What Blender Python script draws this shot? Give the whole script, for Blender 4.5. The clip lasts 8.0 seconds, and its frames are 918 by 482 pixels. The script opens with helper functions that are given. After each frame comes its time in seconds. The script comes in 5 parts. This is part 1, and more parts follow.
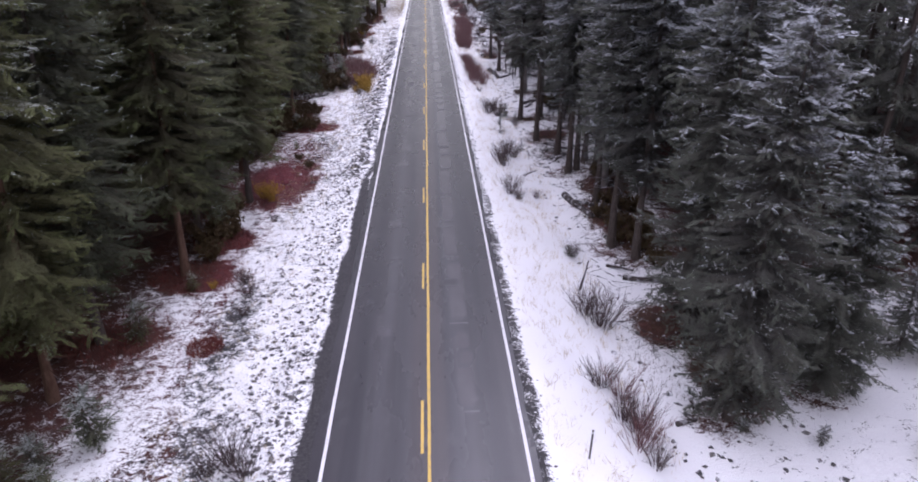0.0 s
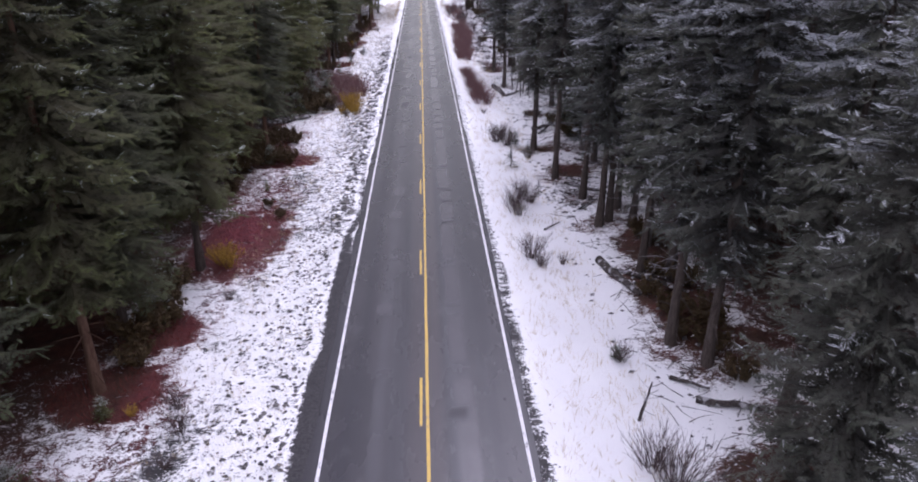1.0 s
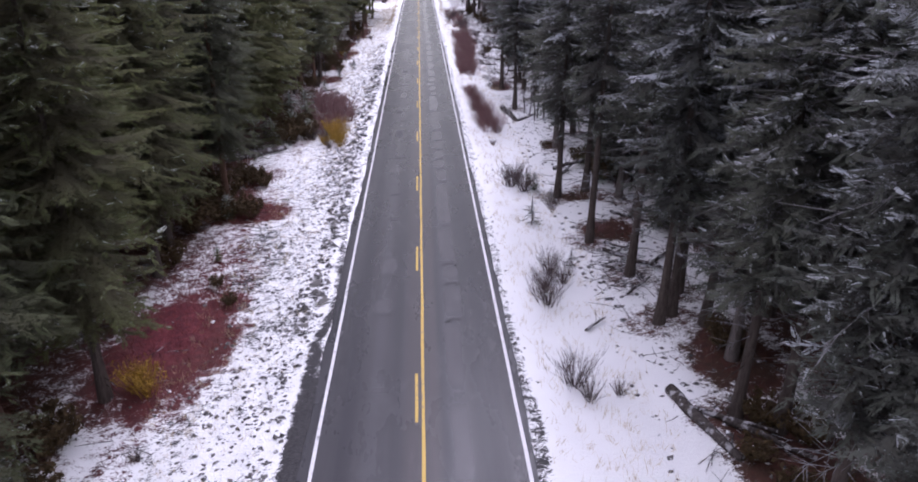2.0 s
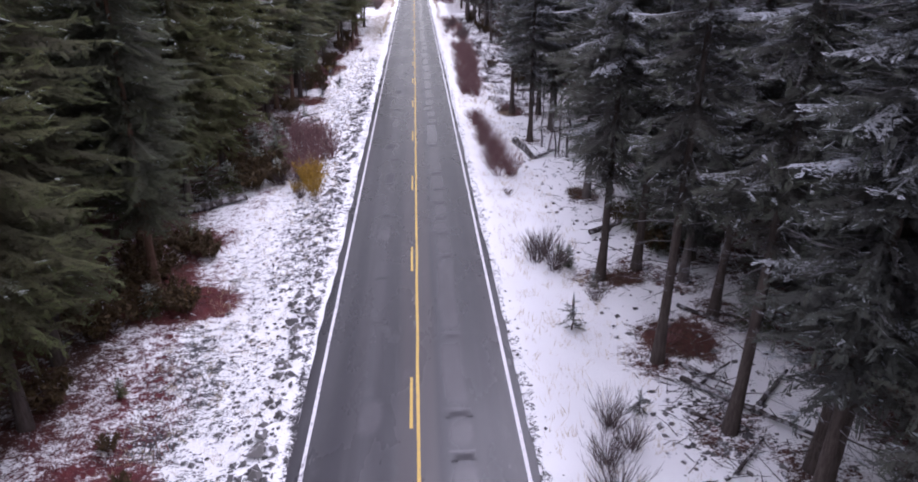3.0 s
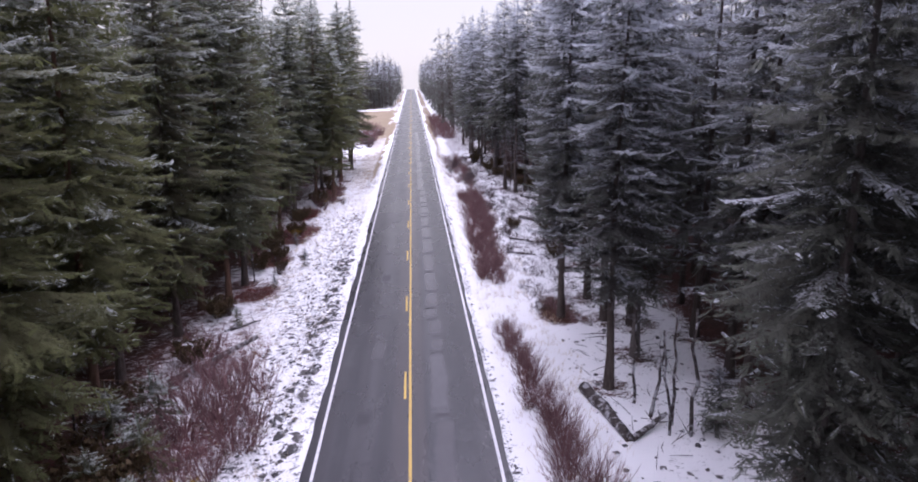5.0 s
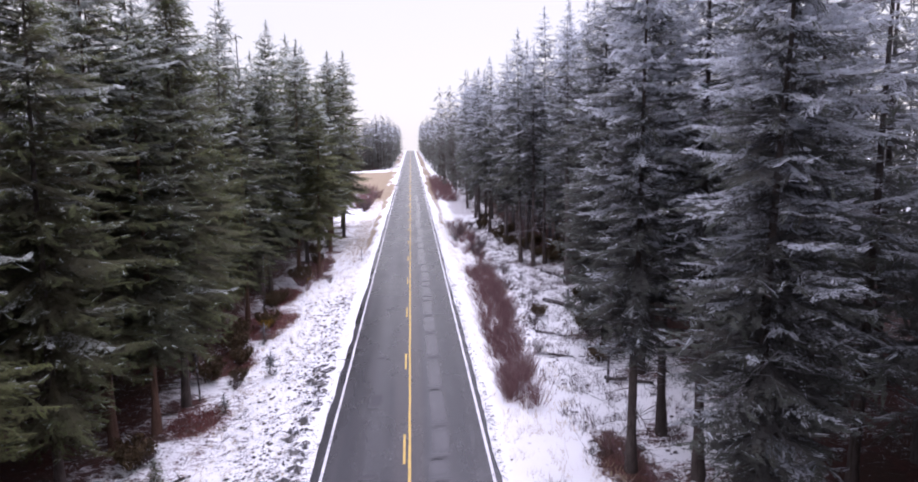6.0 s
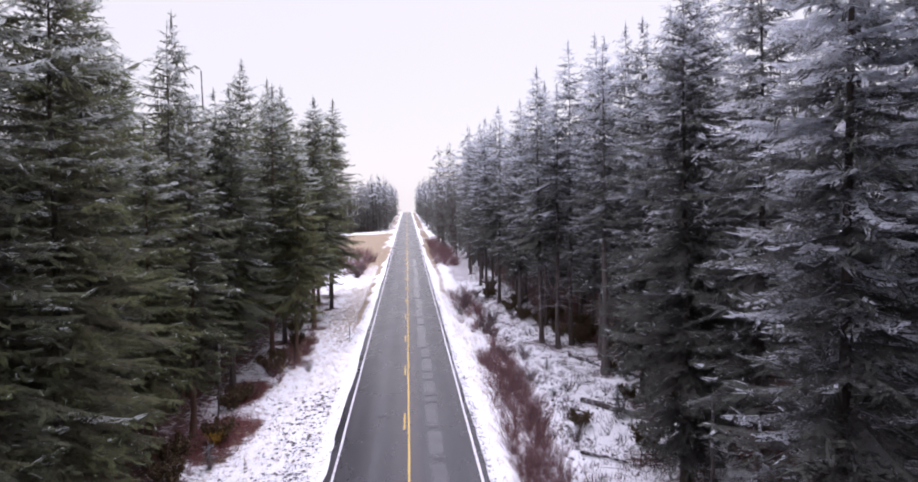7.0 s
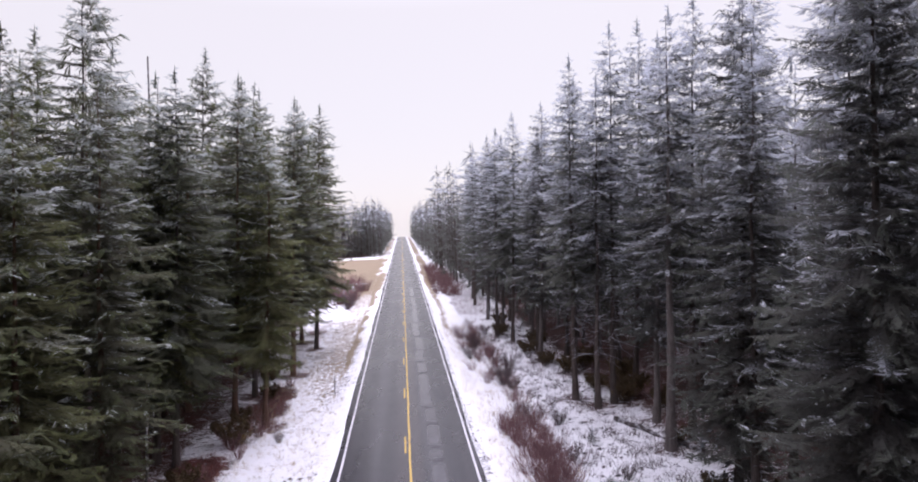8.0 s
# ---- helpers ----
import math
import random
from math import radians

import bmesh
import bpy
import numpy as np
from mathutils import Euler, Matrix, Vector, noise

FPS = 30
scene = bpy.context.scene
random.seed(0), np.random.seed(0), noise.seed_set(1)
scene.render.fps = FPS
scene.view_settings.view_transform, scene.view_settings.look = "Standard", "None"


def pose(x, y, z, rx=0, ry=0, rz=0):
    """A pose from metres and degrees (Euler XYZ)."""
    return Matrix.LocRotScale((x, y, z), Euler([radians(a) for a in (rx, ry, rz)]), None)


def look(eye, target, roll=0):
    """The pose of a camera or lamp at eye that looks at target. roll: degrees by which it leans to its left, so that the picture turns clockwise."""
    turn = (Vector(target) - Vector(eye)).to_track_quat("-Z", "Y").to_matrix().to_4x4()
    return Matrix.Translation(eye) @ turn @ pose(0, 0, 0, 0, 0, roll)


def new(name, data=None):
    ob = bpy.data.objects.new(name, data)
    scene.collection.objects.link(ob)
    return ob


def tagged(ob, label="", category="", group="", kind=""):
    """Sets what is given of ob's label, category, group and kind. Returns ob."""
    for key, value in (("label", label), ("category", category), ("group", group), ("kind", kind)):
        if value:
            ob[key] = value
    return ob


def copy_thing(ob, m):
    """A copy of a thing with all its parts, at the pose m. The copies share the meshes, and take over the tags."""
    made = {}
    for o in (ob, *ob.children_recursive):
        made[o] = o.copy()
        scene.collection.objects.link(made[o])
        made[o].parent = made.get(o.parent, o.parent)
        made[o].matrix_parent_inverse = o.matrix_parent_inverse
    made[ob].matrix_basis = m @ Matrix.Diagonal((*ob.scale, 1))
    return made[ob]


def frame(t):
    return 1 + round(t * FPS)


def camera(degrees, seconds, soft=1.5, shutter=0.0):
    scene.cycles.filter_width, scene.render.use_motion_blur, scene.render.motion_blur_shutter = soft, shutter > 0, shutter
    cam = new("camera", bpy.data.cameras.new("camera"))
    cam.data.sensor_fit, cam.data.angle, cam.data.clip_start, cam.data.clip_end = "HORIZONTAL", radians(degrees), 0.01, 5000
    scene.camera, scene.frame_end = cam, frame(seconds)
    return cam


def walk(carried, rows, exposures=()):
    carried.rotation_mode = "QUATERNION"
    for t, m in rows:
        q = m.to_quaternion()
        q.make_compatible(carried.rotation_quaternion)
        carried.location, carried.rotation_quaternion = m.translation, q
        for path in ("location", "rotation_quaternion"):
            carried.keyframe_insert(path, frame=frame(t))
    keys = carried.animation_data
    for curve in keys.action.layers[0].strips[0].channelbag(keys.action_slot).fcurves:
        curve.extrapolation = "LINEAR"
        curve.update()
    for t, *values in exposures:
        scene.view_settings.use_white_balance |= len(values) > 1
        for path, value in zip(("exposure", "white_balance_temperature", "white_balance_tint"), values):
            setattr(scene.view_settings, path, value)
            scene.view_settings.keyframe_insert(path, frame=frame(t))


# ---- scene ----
# camera and its flight along the road
cam = camera(68.8, 8.0, soft=1.8)
PATH = [
    (0, (0.696, -0.295, 17.151), (0.762, 1.515, 16.304), -1.3),
    (0.5, (0.612, 5.049, 16.921), (0.683, 6.86, 16.077), -1.3),
    (1, (0.622, 10.757, 16.764), (0.699, 12.57, 15.922), -1.4),
    (1.5, (0.665, 16.799, 16.645), (0.745, 18.611, 15.804), -1.4),
    (2.8, (0.710, 33.569, 15.830), (0.803, 35.384, 14.996), -1.2),
    (3, (0.71, 36.175, 15.738), (0.806, 37.992, 14.909), -1.2),
    (3.5, (0.781, 42.643, 15.536), (0.882, 44.495, 14.787), -1.4),
    (4, (0.85, 49.161, 15.368), (0.957, 51.045, 14.704), -1.6),
    (4.5, (0.953, 55.731, 15.187), (1.064, 57.643, 14.611), -1.9),
    (6, (0.915, 76.033, 14.228), (1.043, 78.004, 13.913), -2.4),
    (6.5, (0.755, 82.599, 13.946), (0.894, 84.582, 13.72), -2.4),
    (7, (0.657, 89.039, 13.672), (0.806, 91.029, 13.538), -2.4),
    (7.5, (0.568, 95.395, 13.471), (0.724, 97.388, 13.408), -2.4),
    (8, (0.203, 101.761, 13.31), (0.372, 103.753, 13.249), -2.3),
]
walk(cam, [(t, look(eye, target, roll)) for t, eye, target, roll in PATH], [(0, 0.10, 5620, 30), (1.5, 0.16, 5620, 30), (3, 0.22, 5600, 31), (4.5, 0.19, 5570, 34), (6, 0.33, 5600, 32), (7, 0.28, 5700, 31), (8, 0.22, 5760, 30)])

# ---- sky and sun: bright overcast ----
SUN_UP, SUN_TURN = 48.0, 20.0
world = bpy.data.worlds.new("overcast")
scene.world = world
world.use_nodes = True
wn, wl = world.node_tree.nodes, world.node_tree.links
wn.clear()
w_out = wn.new("ShaderNodeOutputWorld")
w_bg = wn.new("ShaderNodeBackground")
w_sky = wn.new("ShaderNodeTexSky")
w_sky.sky_type, w_sky.sun_disc = "NISHITA", False
w_sky.sun_elevation, w_sky.sun_rotation = radians(SUN_UP), radians(SUN_TURN)
w_geo = wn.new("ShaderNodeTexCoord")
w_sep = wn.new("ShaderNodeSeparateXYZ")
w_ramp = wn.new("ShaderNodeValToRGB")
w_ramp.color_ramp.elements[0].position, w_ramp.color_ramp.elements[0].color = 0.0, (0.815, 0.787, 0.656, 1)
w_ramp.color_ramp.elements[1].position, w_ramp.color_ramp.elements[1].color = 0.75, (2.14, 2.08, 2.02, 1)
low_sky = w_ramp.color_ramp.elements.new(0.30)
low_sky.color = (0.805, 0.778, 0.642, 1)
w_scale = wn.new("ShaderNodeMix")
w_scale.data_type, w_scale.blend_type = "RGBA", "MULTIPLY"
w_scale.inputs["Factor"].default_value = 1.0
w_scale.inputs["B"].default_value = (0.1, 0.1, 0.1, 1)
w_mix = wn.new("ShaderNodeMix")
w_mix.data_type = "RGBA"
w_mix.inputs["Factor"].default_value = 0.88
wl.new(w_geo.outputs["Generated"], w_sep.inputs[0])
wl.new(w_sep.outputs["Z"], w_ramp.inputs[0])
wl.new(w_sky.outputs[0], w_scale.inputs["A"])
wl.new(w_scale.outputs["Result"], w_mix.inputs["A"])
wl.new(w_ramp.outputs[0], w_mix.inputs["B"])
wl.new(w_mix.outputs["Result"], w_bg.inputs[0])
w_bg.inputs[1].default_value = 1.0
wl.new(w_bg.outputs[0], w_out.inputs[0])

sun = new("sun", bpy.data.lights.new("sun", "SUN"))
sun.data.energy, sun.data.angle, sun.data.color = 1.2, radians(25), (1.0, 0.97, 0.93)
sun.matrix_world = pose(0, 0, 60, 90 - SUN_UP, 0, 180 - SUN_TURN)


# ---- node helpers ----
class Mat:
    """A procedural material being wired."""

    def __init__(self, name, rough=0.8, metal=0.0, spec=0.4):
        self.m = bpy.data.materials.new(name)
        self.m.use_nodes = True
        self.n, self.l = self.m.node_tree.nodes, self.m.node_tree.links
        self.b = self.n["Principled BSDF"]
        self.b.inputs["Roughness"].default_value = rough
        self.b.inputs["Metallic"].default_value = metal
        self.b.inputs["Specular IOR Level"].default_value = spec
        self.co = self.n.new("ShaderNodeTexCoord")

    def put(self, sock, value):
        if hasattr(value, "is_linked"):
            self.l.new(value, sock)
        elif isinstance(value, (tuple, list)) and len(value) == 3 and sock.type == "RGBA":
            sock.default_value = (*value, 1)
        else:
            sock.default_value = value

    def scaled(self, sx, sy, sz, world_space=True):
        mp = self.n.new("ShaderNodeMapping")
        if world_space:
            g = self.n.new("ShaderNodeNewGeometry")
            self.l.new(g.outputs["Position"], mp.inputs[0])
        else:
            self.l.new(self.co.outputs["Object"], mp.inputs[0])
        mp.inputs["Scale"].default_value = (sx, sy, sz)
        return mp.outputs[0]

    def noise(self, scale, detail=4.0, rough=0.55, vec=None, distort=0.0):
        t = self.n.new("ShaderNodeTexNoise")
        t.inputs["Scale"].default_value, t.inputs["Detail"].default_value = scale, detail
        t.inputs["Roughness"].default_value, t.inputs["Distortion"].default_value = rough, distort
        self.l.new(vec if vec is not None else self.scaled(1, 1, 1), t.inputs["Vector"])
        return t.outputs["Fac"]

    def voronoi(self, scale, vec=None, feature="F1"):
        t = self.n.new("ShaderNodeTexVoronoi")
        t.feature = feature
        t.inputs["Scale"].default_value = scale
        self.l.new(vec if vec is not None else self.scaled(1, 1, 1), t.inputs["Vector"])
        return t.outputs["Distance"]

    def math(self, op, a, b=0.0, clamp=False):
        t = self.n.new("ShaderNodeMath")
        t.operation, t.use_clamp = op, clamp
        self.put(t.inputs[0], a)
        self.put(t.inputs[1], b)
        return t.outputs[0]

    def step(self, value, lo, hi):
        t = self.n.new("ShaderNodeMapRange")
        t.interpolation_type = "SMOOTHSTEP"
        self.put(t.inputs["Value"], value)
        self.put(t.inputs["From Min"], lo)
        self.put(t.inputs["From Max"], hi)
        return t.outputs["Result"]

    def mix(self, fac, a, b):
        t = self.n.new("ShaderNodeMix")
        t.data_type = "RGBA"
        self.put(t.inputs["Factor"], fac)
        self.put(t.inputs["A"], a)
        self.put(t.inputs["B"], b)
        return t.outputs["Result"]

    def attr(self, name):
        t = self.n.new("ShaderNodeAttribute")
        t.attribute_name = name
        return t.outputs["Fac"]

    def rand(self):
        return self.n.new("ShaderNodeObjectInfo").outputs["Random"]

    def island(self):
        return self.n.new("ShaderNodeNewGeometry").outputs["Random Per Island"]

    def color(self, value):
        self.put(self.b.inputs["Base Color"], value)

    def thin(self, colour, share, ragged):
        """Lets a share of the light through, as needles and leaves do; gaps between needles are open."""
        t, mix = self.n.new("ShaderNodeBsdfTranslucent"), self.n.new("ShaderNodeMixShader")
        self.put(t.inputs["Color"], colour)
        mix.inputs["Fac"].default_value = share
        self.l.new(self.b.outputs[0], mix.inputs[1])
        self.l.new(t.outputs[0], mix.inputs[2])
        clear, whole = self.n.new("ShaderNodeBsdfTransparent"), mix
        mix = self.n.new("ShaderNodeMixShader")
        self.put(mix.inputs["Fac"], ragged)
        self.l.new(clear.outputs[0], mix.inputs[1])
        self.l.new(whole.outputs[0], mix.inputs[2])
        self.l.new(mix.outputs[0], self.n["Material Output"].inputs["Surface"])

    def bump(self, height, strength=0.4, distance=0.05):
        t = self.n.new("ShaderNodeBump")
        t.inputs["Strength"].default_value, t.inputs["Distance"].default_value = strength, distance
        self.put(t.inputs["Height"], height)
        self.l.new(t.outputs[0], self.b.inputs["Normal"])


# ---- materials ----
def asphalt_material(name="worn_asphalt", patch=None):
    """The road's surface; a patch is the same surface, worn through towards its rim to a colour of its own."""
    k = Mat(name, 0.62, spec=0.32)
    lane = k.n.new("ShaderNodeSeparateXYZ")
    g = k.n.new("ShaderNodeNewGeometry")
    k.l.new(g.outputs["Position"], lane.inputs[0])
    ax = k.math("ABSOLUTE", lane.outputs["X"])
    off = k.math("ABSOLUTE", k.math("SUBTRACT", k.math("ABSOLUTE", k.math("SUBTRACT", ax, 1.85)), 0.85))
    track = k.step(off, 0.55, 0.05)
    streak = k.noise(1.0, 5, 0.6, k.scaled(1.6, 0.05, 1))
    blotch = k.noise(0.35, 5, 0.6, k.scaled(1.2, 0.4, 1))
    fine = k.noise(60, 3, 0.7)
    c = k.mix(k.step(blotch, 0.3, 0.7), (0.018, 0.016, 0.020), (0.039, 0.035, 0.040))
    c = k.mix(k.math("MULTIPLY", track, k.step(streak, 0.25, 0.6)), c, (0.013, 0.013, 0.018))
    broad = k.noise(1.0, 4, 0.55, k.scaled(0.9, 0.022, 1))
    c = k.mix(k.math("MULTIPLY", k.step(broad, 0.48, 0.66), 0.5), c, (0.060, 0.059, 0.064))
    c = k.mix(k.math("MULTIPLY", k.step(broad, 0.47, 0.32), 0.6), c, (0.016, 0.013, 0.019))
    oil = k.step(k.math("ABSOLUTE", k.math("SUBTRACT", lane.outputs["X"], 2.5)), 0.70, 0.20)
    c = k.mix(k.math("MULTIPLY", oil, k.step(streak, 0.30, 0.60)), c, (0.018, 0.018, 0.023))
    worn = k.step(k.math("ABSOLUTE", k.math("SUBTRACT", lane.outputs["X"], 1.45)), 0.65, 0.25)
    c = k.mix(k.math("MULTIPLY", worn, 0.45), c, (0.055, 0.055, 0.062))
    stain = k.noise(1.0, 5, 0.6, k.scaled(0.8, 0.30, 1), 0.6)
    c = k.mix(k.math("MULTIPLY", k.step(stain, 0.55, 0.68), 0.55), c, (0.061, 0.059, 0.063))
    centre = k.step(ax, 0.85, 0.25)
    c = k.mix(k.math("MULTIPLY", centre, 0.55), c, (0.052, 0.041, 0.040))
    c = k.mix(k.math("MULTIPLY", fine, 0.35), c, (0.028, 0.030, 0.033))
    crack = k.voronoi(0.22, k.scaled(1, 0.7, 1), "DISTANCE_TO_EDGE")
    warp = k.noise(2.0, 4)
    line = k.step(k.math("ADD", crack, k.math("MULTIPLY", warp, 0.02)), 0.016, 0.011)
    c = k.mix(k.math("MULTIPLY", line, 0.16), c, (0.023, 0.024, 0.026))
    # rubbered wheel tracks, and the brown strip beside the centre line
    for at, half, much, tone in ((2.75, 0.42, 0.60, (0.015, 0.014, 0.019)), (-0.95, 0.34, 0.40, (0.016, 0.014, 0.018)), (-2.65, 0.45, 0.50, (0.016, 0.014, 0.019)),
                                 (-1.75, 0.38, 0.40, (0.057, 0.056, 0.062)), (0.62, 0.30, 0.45, (0.055, 0.046, 0.044))):
        lane_f = k.step(k.math("ABSOLUTE", k.math("SUBTRACT", k.math("ADD", lane.outputs["X"], k.math("MULTIPLY", k.math("SUBTRACT", broad, 0.5), 0.5)), at)), half, half * 0.2)
        c = k.mix(k.math("MULTIPLY", k.math("MULTIPLY", lane_f, much), k.step(streak, 0.20, 0.55)), c, tone)
    rough = k.math("ADD", 0.14, k.math("MULTIPLY", blotch, 0.28))
    if patch:
        a, b, smoothness = patch
        tone = k.mix(k.step(k.noise(0.9, 5, 0.6, k.scaled(1, 0.35, 1)), 0.3, 0.7), a, b)
        tone = k.mix(k.math("MULTIPLY", k.rand(), 0.45), tone, (0.045, 0.041, 0.047))
        ragged = k.math("ADD", k.attr("rim"), k.math("MULTIPLY", k.math("SUBTRACT", k.noise(4.0, 4, 0.65), 0.5), 0.9))
        whole = k.math("MULTIPLY", k.step(ragged, 0.05, 0.95), 0.9)
        c = k.mix(whole, c, tone)
        rough = k.math("ADD", rough, k.math("MULTIPLY", whole, k.math("SUBTRACT", smoothness, rough)))
    k.color(c)
    k.put(k.b.inputs["Roughness"], rough)
    k.bump(fine, 0.25, 0.01)
    return k.m


def paint_material(name, base, worn):
    k = Mat(name, 0.5)
    wear = k.noise(7, 6, 0.7, k.scaled(1, 0.6, 1))
    long_wear = k.noise(0.35, 3)
    c = k.mix(k.step(k.math("ADD", wear, k.math("MULTIPLY", long_wear, 0.35)), 0.72, 0.84), base, worn)
    c = k.mix(k.math("MULTIPLY", k.noise(25, 3), 0.25), c, worn)
    k.color(c)
    return k.m


def ground_material():
    k = Mat("snowy_ground", 0.75, spec=0.3)
    bare, litter, straw = k.attr("bare"), k.attr("litter"), k.attr("straw")
    n1 = k.noise(2.2, 6, 0.66, k.scaled(0.85, 1.15, 1), 0.4)
    n2 = k.noise(11.0, 5, 0.70, k.scaled(0.75, 1.15, 1), 0.8)
    n3 = k.noise(0.25, 3)
    fine = k.noise(28, 4, 0.7)
    ragged = k.math("ADD", k.math("MULTIPLY", n1, 0.75), k.math("MULTIPLY", n2, 0.95))
    ragged = k.math("SUBTRACT", ragged, 0.35)
    # snow, slightly blue in its own fine texture
    snow = k.mix(k.step(n3, 0.3, 0.7), (0.87, 0.87, 0.88), (0.915, 0.915, 0.92))
    snow = k.mix(k.math("MULTIPLY", fine, 0.09), snow, (0.62, 0.60, 0.62))
    # dark debris poking through
    earth = k.mix(k.step(n2, 0.35, 0.65), (0.034, 0.033, 0.037), (0.082, 0.077, 0.078))
    earth = k.mix(k.math("MULTIPLY", fine, 0.5), earth, (0.025, 0.024, 0.026))
    f_bare = k.step(k.math("ADD", ragged, bare), 1.00, 1.04)
    c = k.mix(f_bare, snow, earth)
    # dead grass
    tan = k.mix(fine, (0.33, 0.255, 0.155), (0.19, 0.14, 0.085))
    f_straw = k.step(k.math("ADD", k.noise(3.4, 6, 0.68, k.scaled(1, 0.6, 1)), straw), 0.98, 1.12)
    c = k.mix(f_straw, c, tan)
    # needle litter and low red plants
    red = k.mix(k.step(k.noise(2.6, 5, 0.7), 0.35, 0.65), (0.066, 0.023, 0.018), (0.118, 0.042, 0.030))
    red = k.mix(k.math("MULTIPLY", k.step(k.noise(0.5, 3), 0.45, 0.6), 0.6), red, (0.06, 0.036, 0.022))
    red = k.mix(k.math("MULTIPLY", fine, 0.45), red, (0.03, 0.016, 0.012))
    crim = k.mix(k.step(k.noise(3.0, 5, 0.7), 0.35, 0.65), (0.075, 0.011, 0.018), (0.155, 0.028, 0.035))
    red = k.mix(k.attr("crimson"), red, crim)
    f_lit = k.step(k.math("ADD", ragged, litter), 0.94, 1.08)
    c = k.mix(f_lit, c, red)
    k.color(c)
    h = k.math("ADD", k.math("MULTIPLY", ragged, 1.2), k.math("MULTIPLY", fine, 0.25))
    k.bump(h, 0.55, 0.12)
    return k.m


def needle_material(name, inner, outer, pale, deep, frost_colour, lo, hi):
    k = Mat(name, 0.7, spec=0.25)
    n = k.noise(0.55, 4, 0.6)
    f = k.noise(15.0, 4, 0.75)
    # brown twigs within, green shoots without, also painting shade; each tree its own tint
    c = k.mix(k.step(k.attr("shoot_light"), 0.25, 1.0), inner, outer)
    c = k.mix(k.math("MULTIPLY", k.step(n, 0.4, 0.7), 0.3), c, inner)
    c = k.mix(k.math("MULTIPLY", k.step(k.rand(), 0.45, 1.0), 0.5), c, pale)
    c = k.mix(k.math("MULTIPLY", k.step(k.rand(), 0.55, 0.0), 0.5), c, deep)
    c = k.mix(k.math("MULTIPLY", k.step(k.island(), 0.7, 1.0), 0.25), c, (0.10, 0.085, 0.045))
    # shade in the gaps between the shoots, painted as dark specks
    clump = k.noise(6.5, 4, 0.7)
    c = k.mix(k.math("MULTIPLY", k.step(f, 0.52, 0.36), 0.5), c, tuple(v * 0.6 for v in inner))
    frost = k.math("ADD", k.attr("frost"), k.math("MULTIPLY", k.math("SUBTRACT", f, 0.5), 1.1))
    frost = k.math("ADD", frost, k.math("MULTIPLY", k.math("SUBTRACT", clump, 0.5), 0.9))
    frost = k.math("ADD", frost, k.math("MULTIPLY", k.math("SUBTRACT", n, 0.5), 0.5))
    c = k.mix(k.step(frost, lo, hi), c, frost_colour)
    k.color(c)
    k.bump(f, 0.9, 0.06)
    gaps = k.math("ADD", k.math("MULTIPLY", clump, 0.5), k.math("MULTIPLY", f, 0.5))
    gaps = k.math("SUBTRACT", gaps, k.math("MULTIPLY", k.attr("web"), 0.12))
    k.thin(c, 0.50, k.step(gaps, 0.41, 0.44))
    return k.m


def bark_material(name, a, b, snow=0.0):
    k = Mat(name, 0.9, spec=0.2)
    ridges = k.noise(7, 6, 0.7, k.scaled(1.5, 1.5, 0.25, False))
    c = k.mix(k.step(ridges, 0.35, 0.65), a, b)
    c = k.mix(k.math("MULTIPLY", k.rand(), 0.35), c, tuple(v * 0.5 for v in a))
    if snow:
        c = k.mix(k.math("MULTIPLY", k.step(k.noise(3.0, 4), 0.5, 0.62), snow), c, (0.75, 0.75, 0.78))
    k.color(c)
    k.bump(ridges, 0.6, 0.03)
    return k.m


def twig_material(name, a, b, tip):
    k = Mat(name, 0.75, spec=0.3)
    c = k.mix(k.island(), a, b)
    c = k.mix(k.math("MULTIPLY", k.attr("tip"), k.step(k.noise(6, 3), 0.35, 0.65)), c, tip)
    k.color(c)
    return k.m


def stone_material():
    k = Mat("grey_stone", 0.85)
    c = k.mix(k.island(), (0.05, 0.048, 0.05), (0.16, 0.15, 0.145))
    c = k.mix(k.step(k.noise(3.5, 4), 0.52, 0.62), c, (0.78, 0.78, 0.81))
    k.color(c)
    return k.m


M_ROAD = asphalt_material()
M_PATCH = asphalt_material("pale_road_patch", ((0.046, 0.043, 0.048), (0.072, 0.068, 0.074), 0.22))
M_PATCH_SHEEN = asphalt_material("sheen_road_patch", ((0.070, 0.068, 0.075), (0.105, 0.102, 0.110), 0.20))
# highlight on the lips between repairs, painted in
M_LIP_HIGHLIGHT = asphalt_material("pale_lip_highlight", ((0.080, 0.077, 0.084), (0.120, 0.116, 0.124), 0.22))
M_PATCH_DULL = asphalt_material("dull_road_patch", ((0.018, 0.017, 0.020), (0.030, 0.028, 0.033), 0.5))
# shadow in the dips between repairs, painted in
M_DIP_SHADOW = asphalt_material("dark_dip_shadow", ((0.018, 0.016, 0.019), (0.030, 0.027, 0.031), 0.6))
M_WHITE = paint_material("white_road_paint", (0.72, 0.71, 0.72), (0.22, 0.21, 0.22))
M_YELLOW = paint_material("yellow_road_paint", (0.60, 0.40, 0.060), (0.30, 0.215, 0.10))
M_GROUND = ground_material()
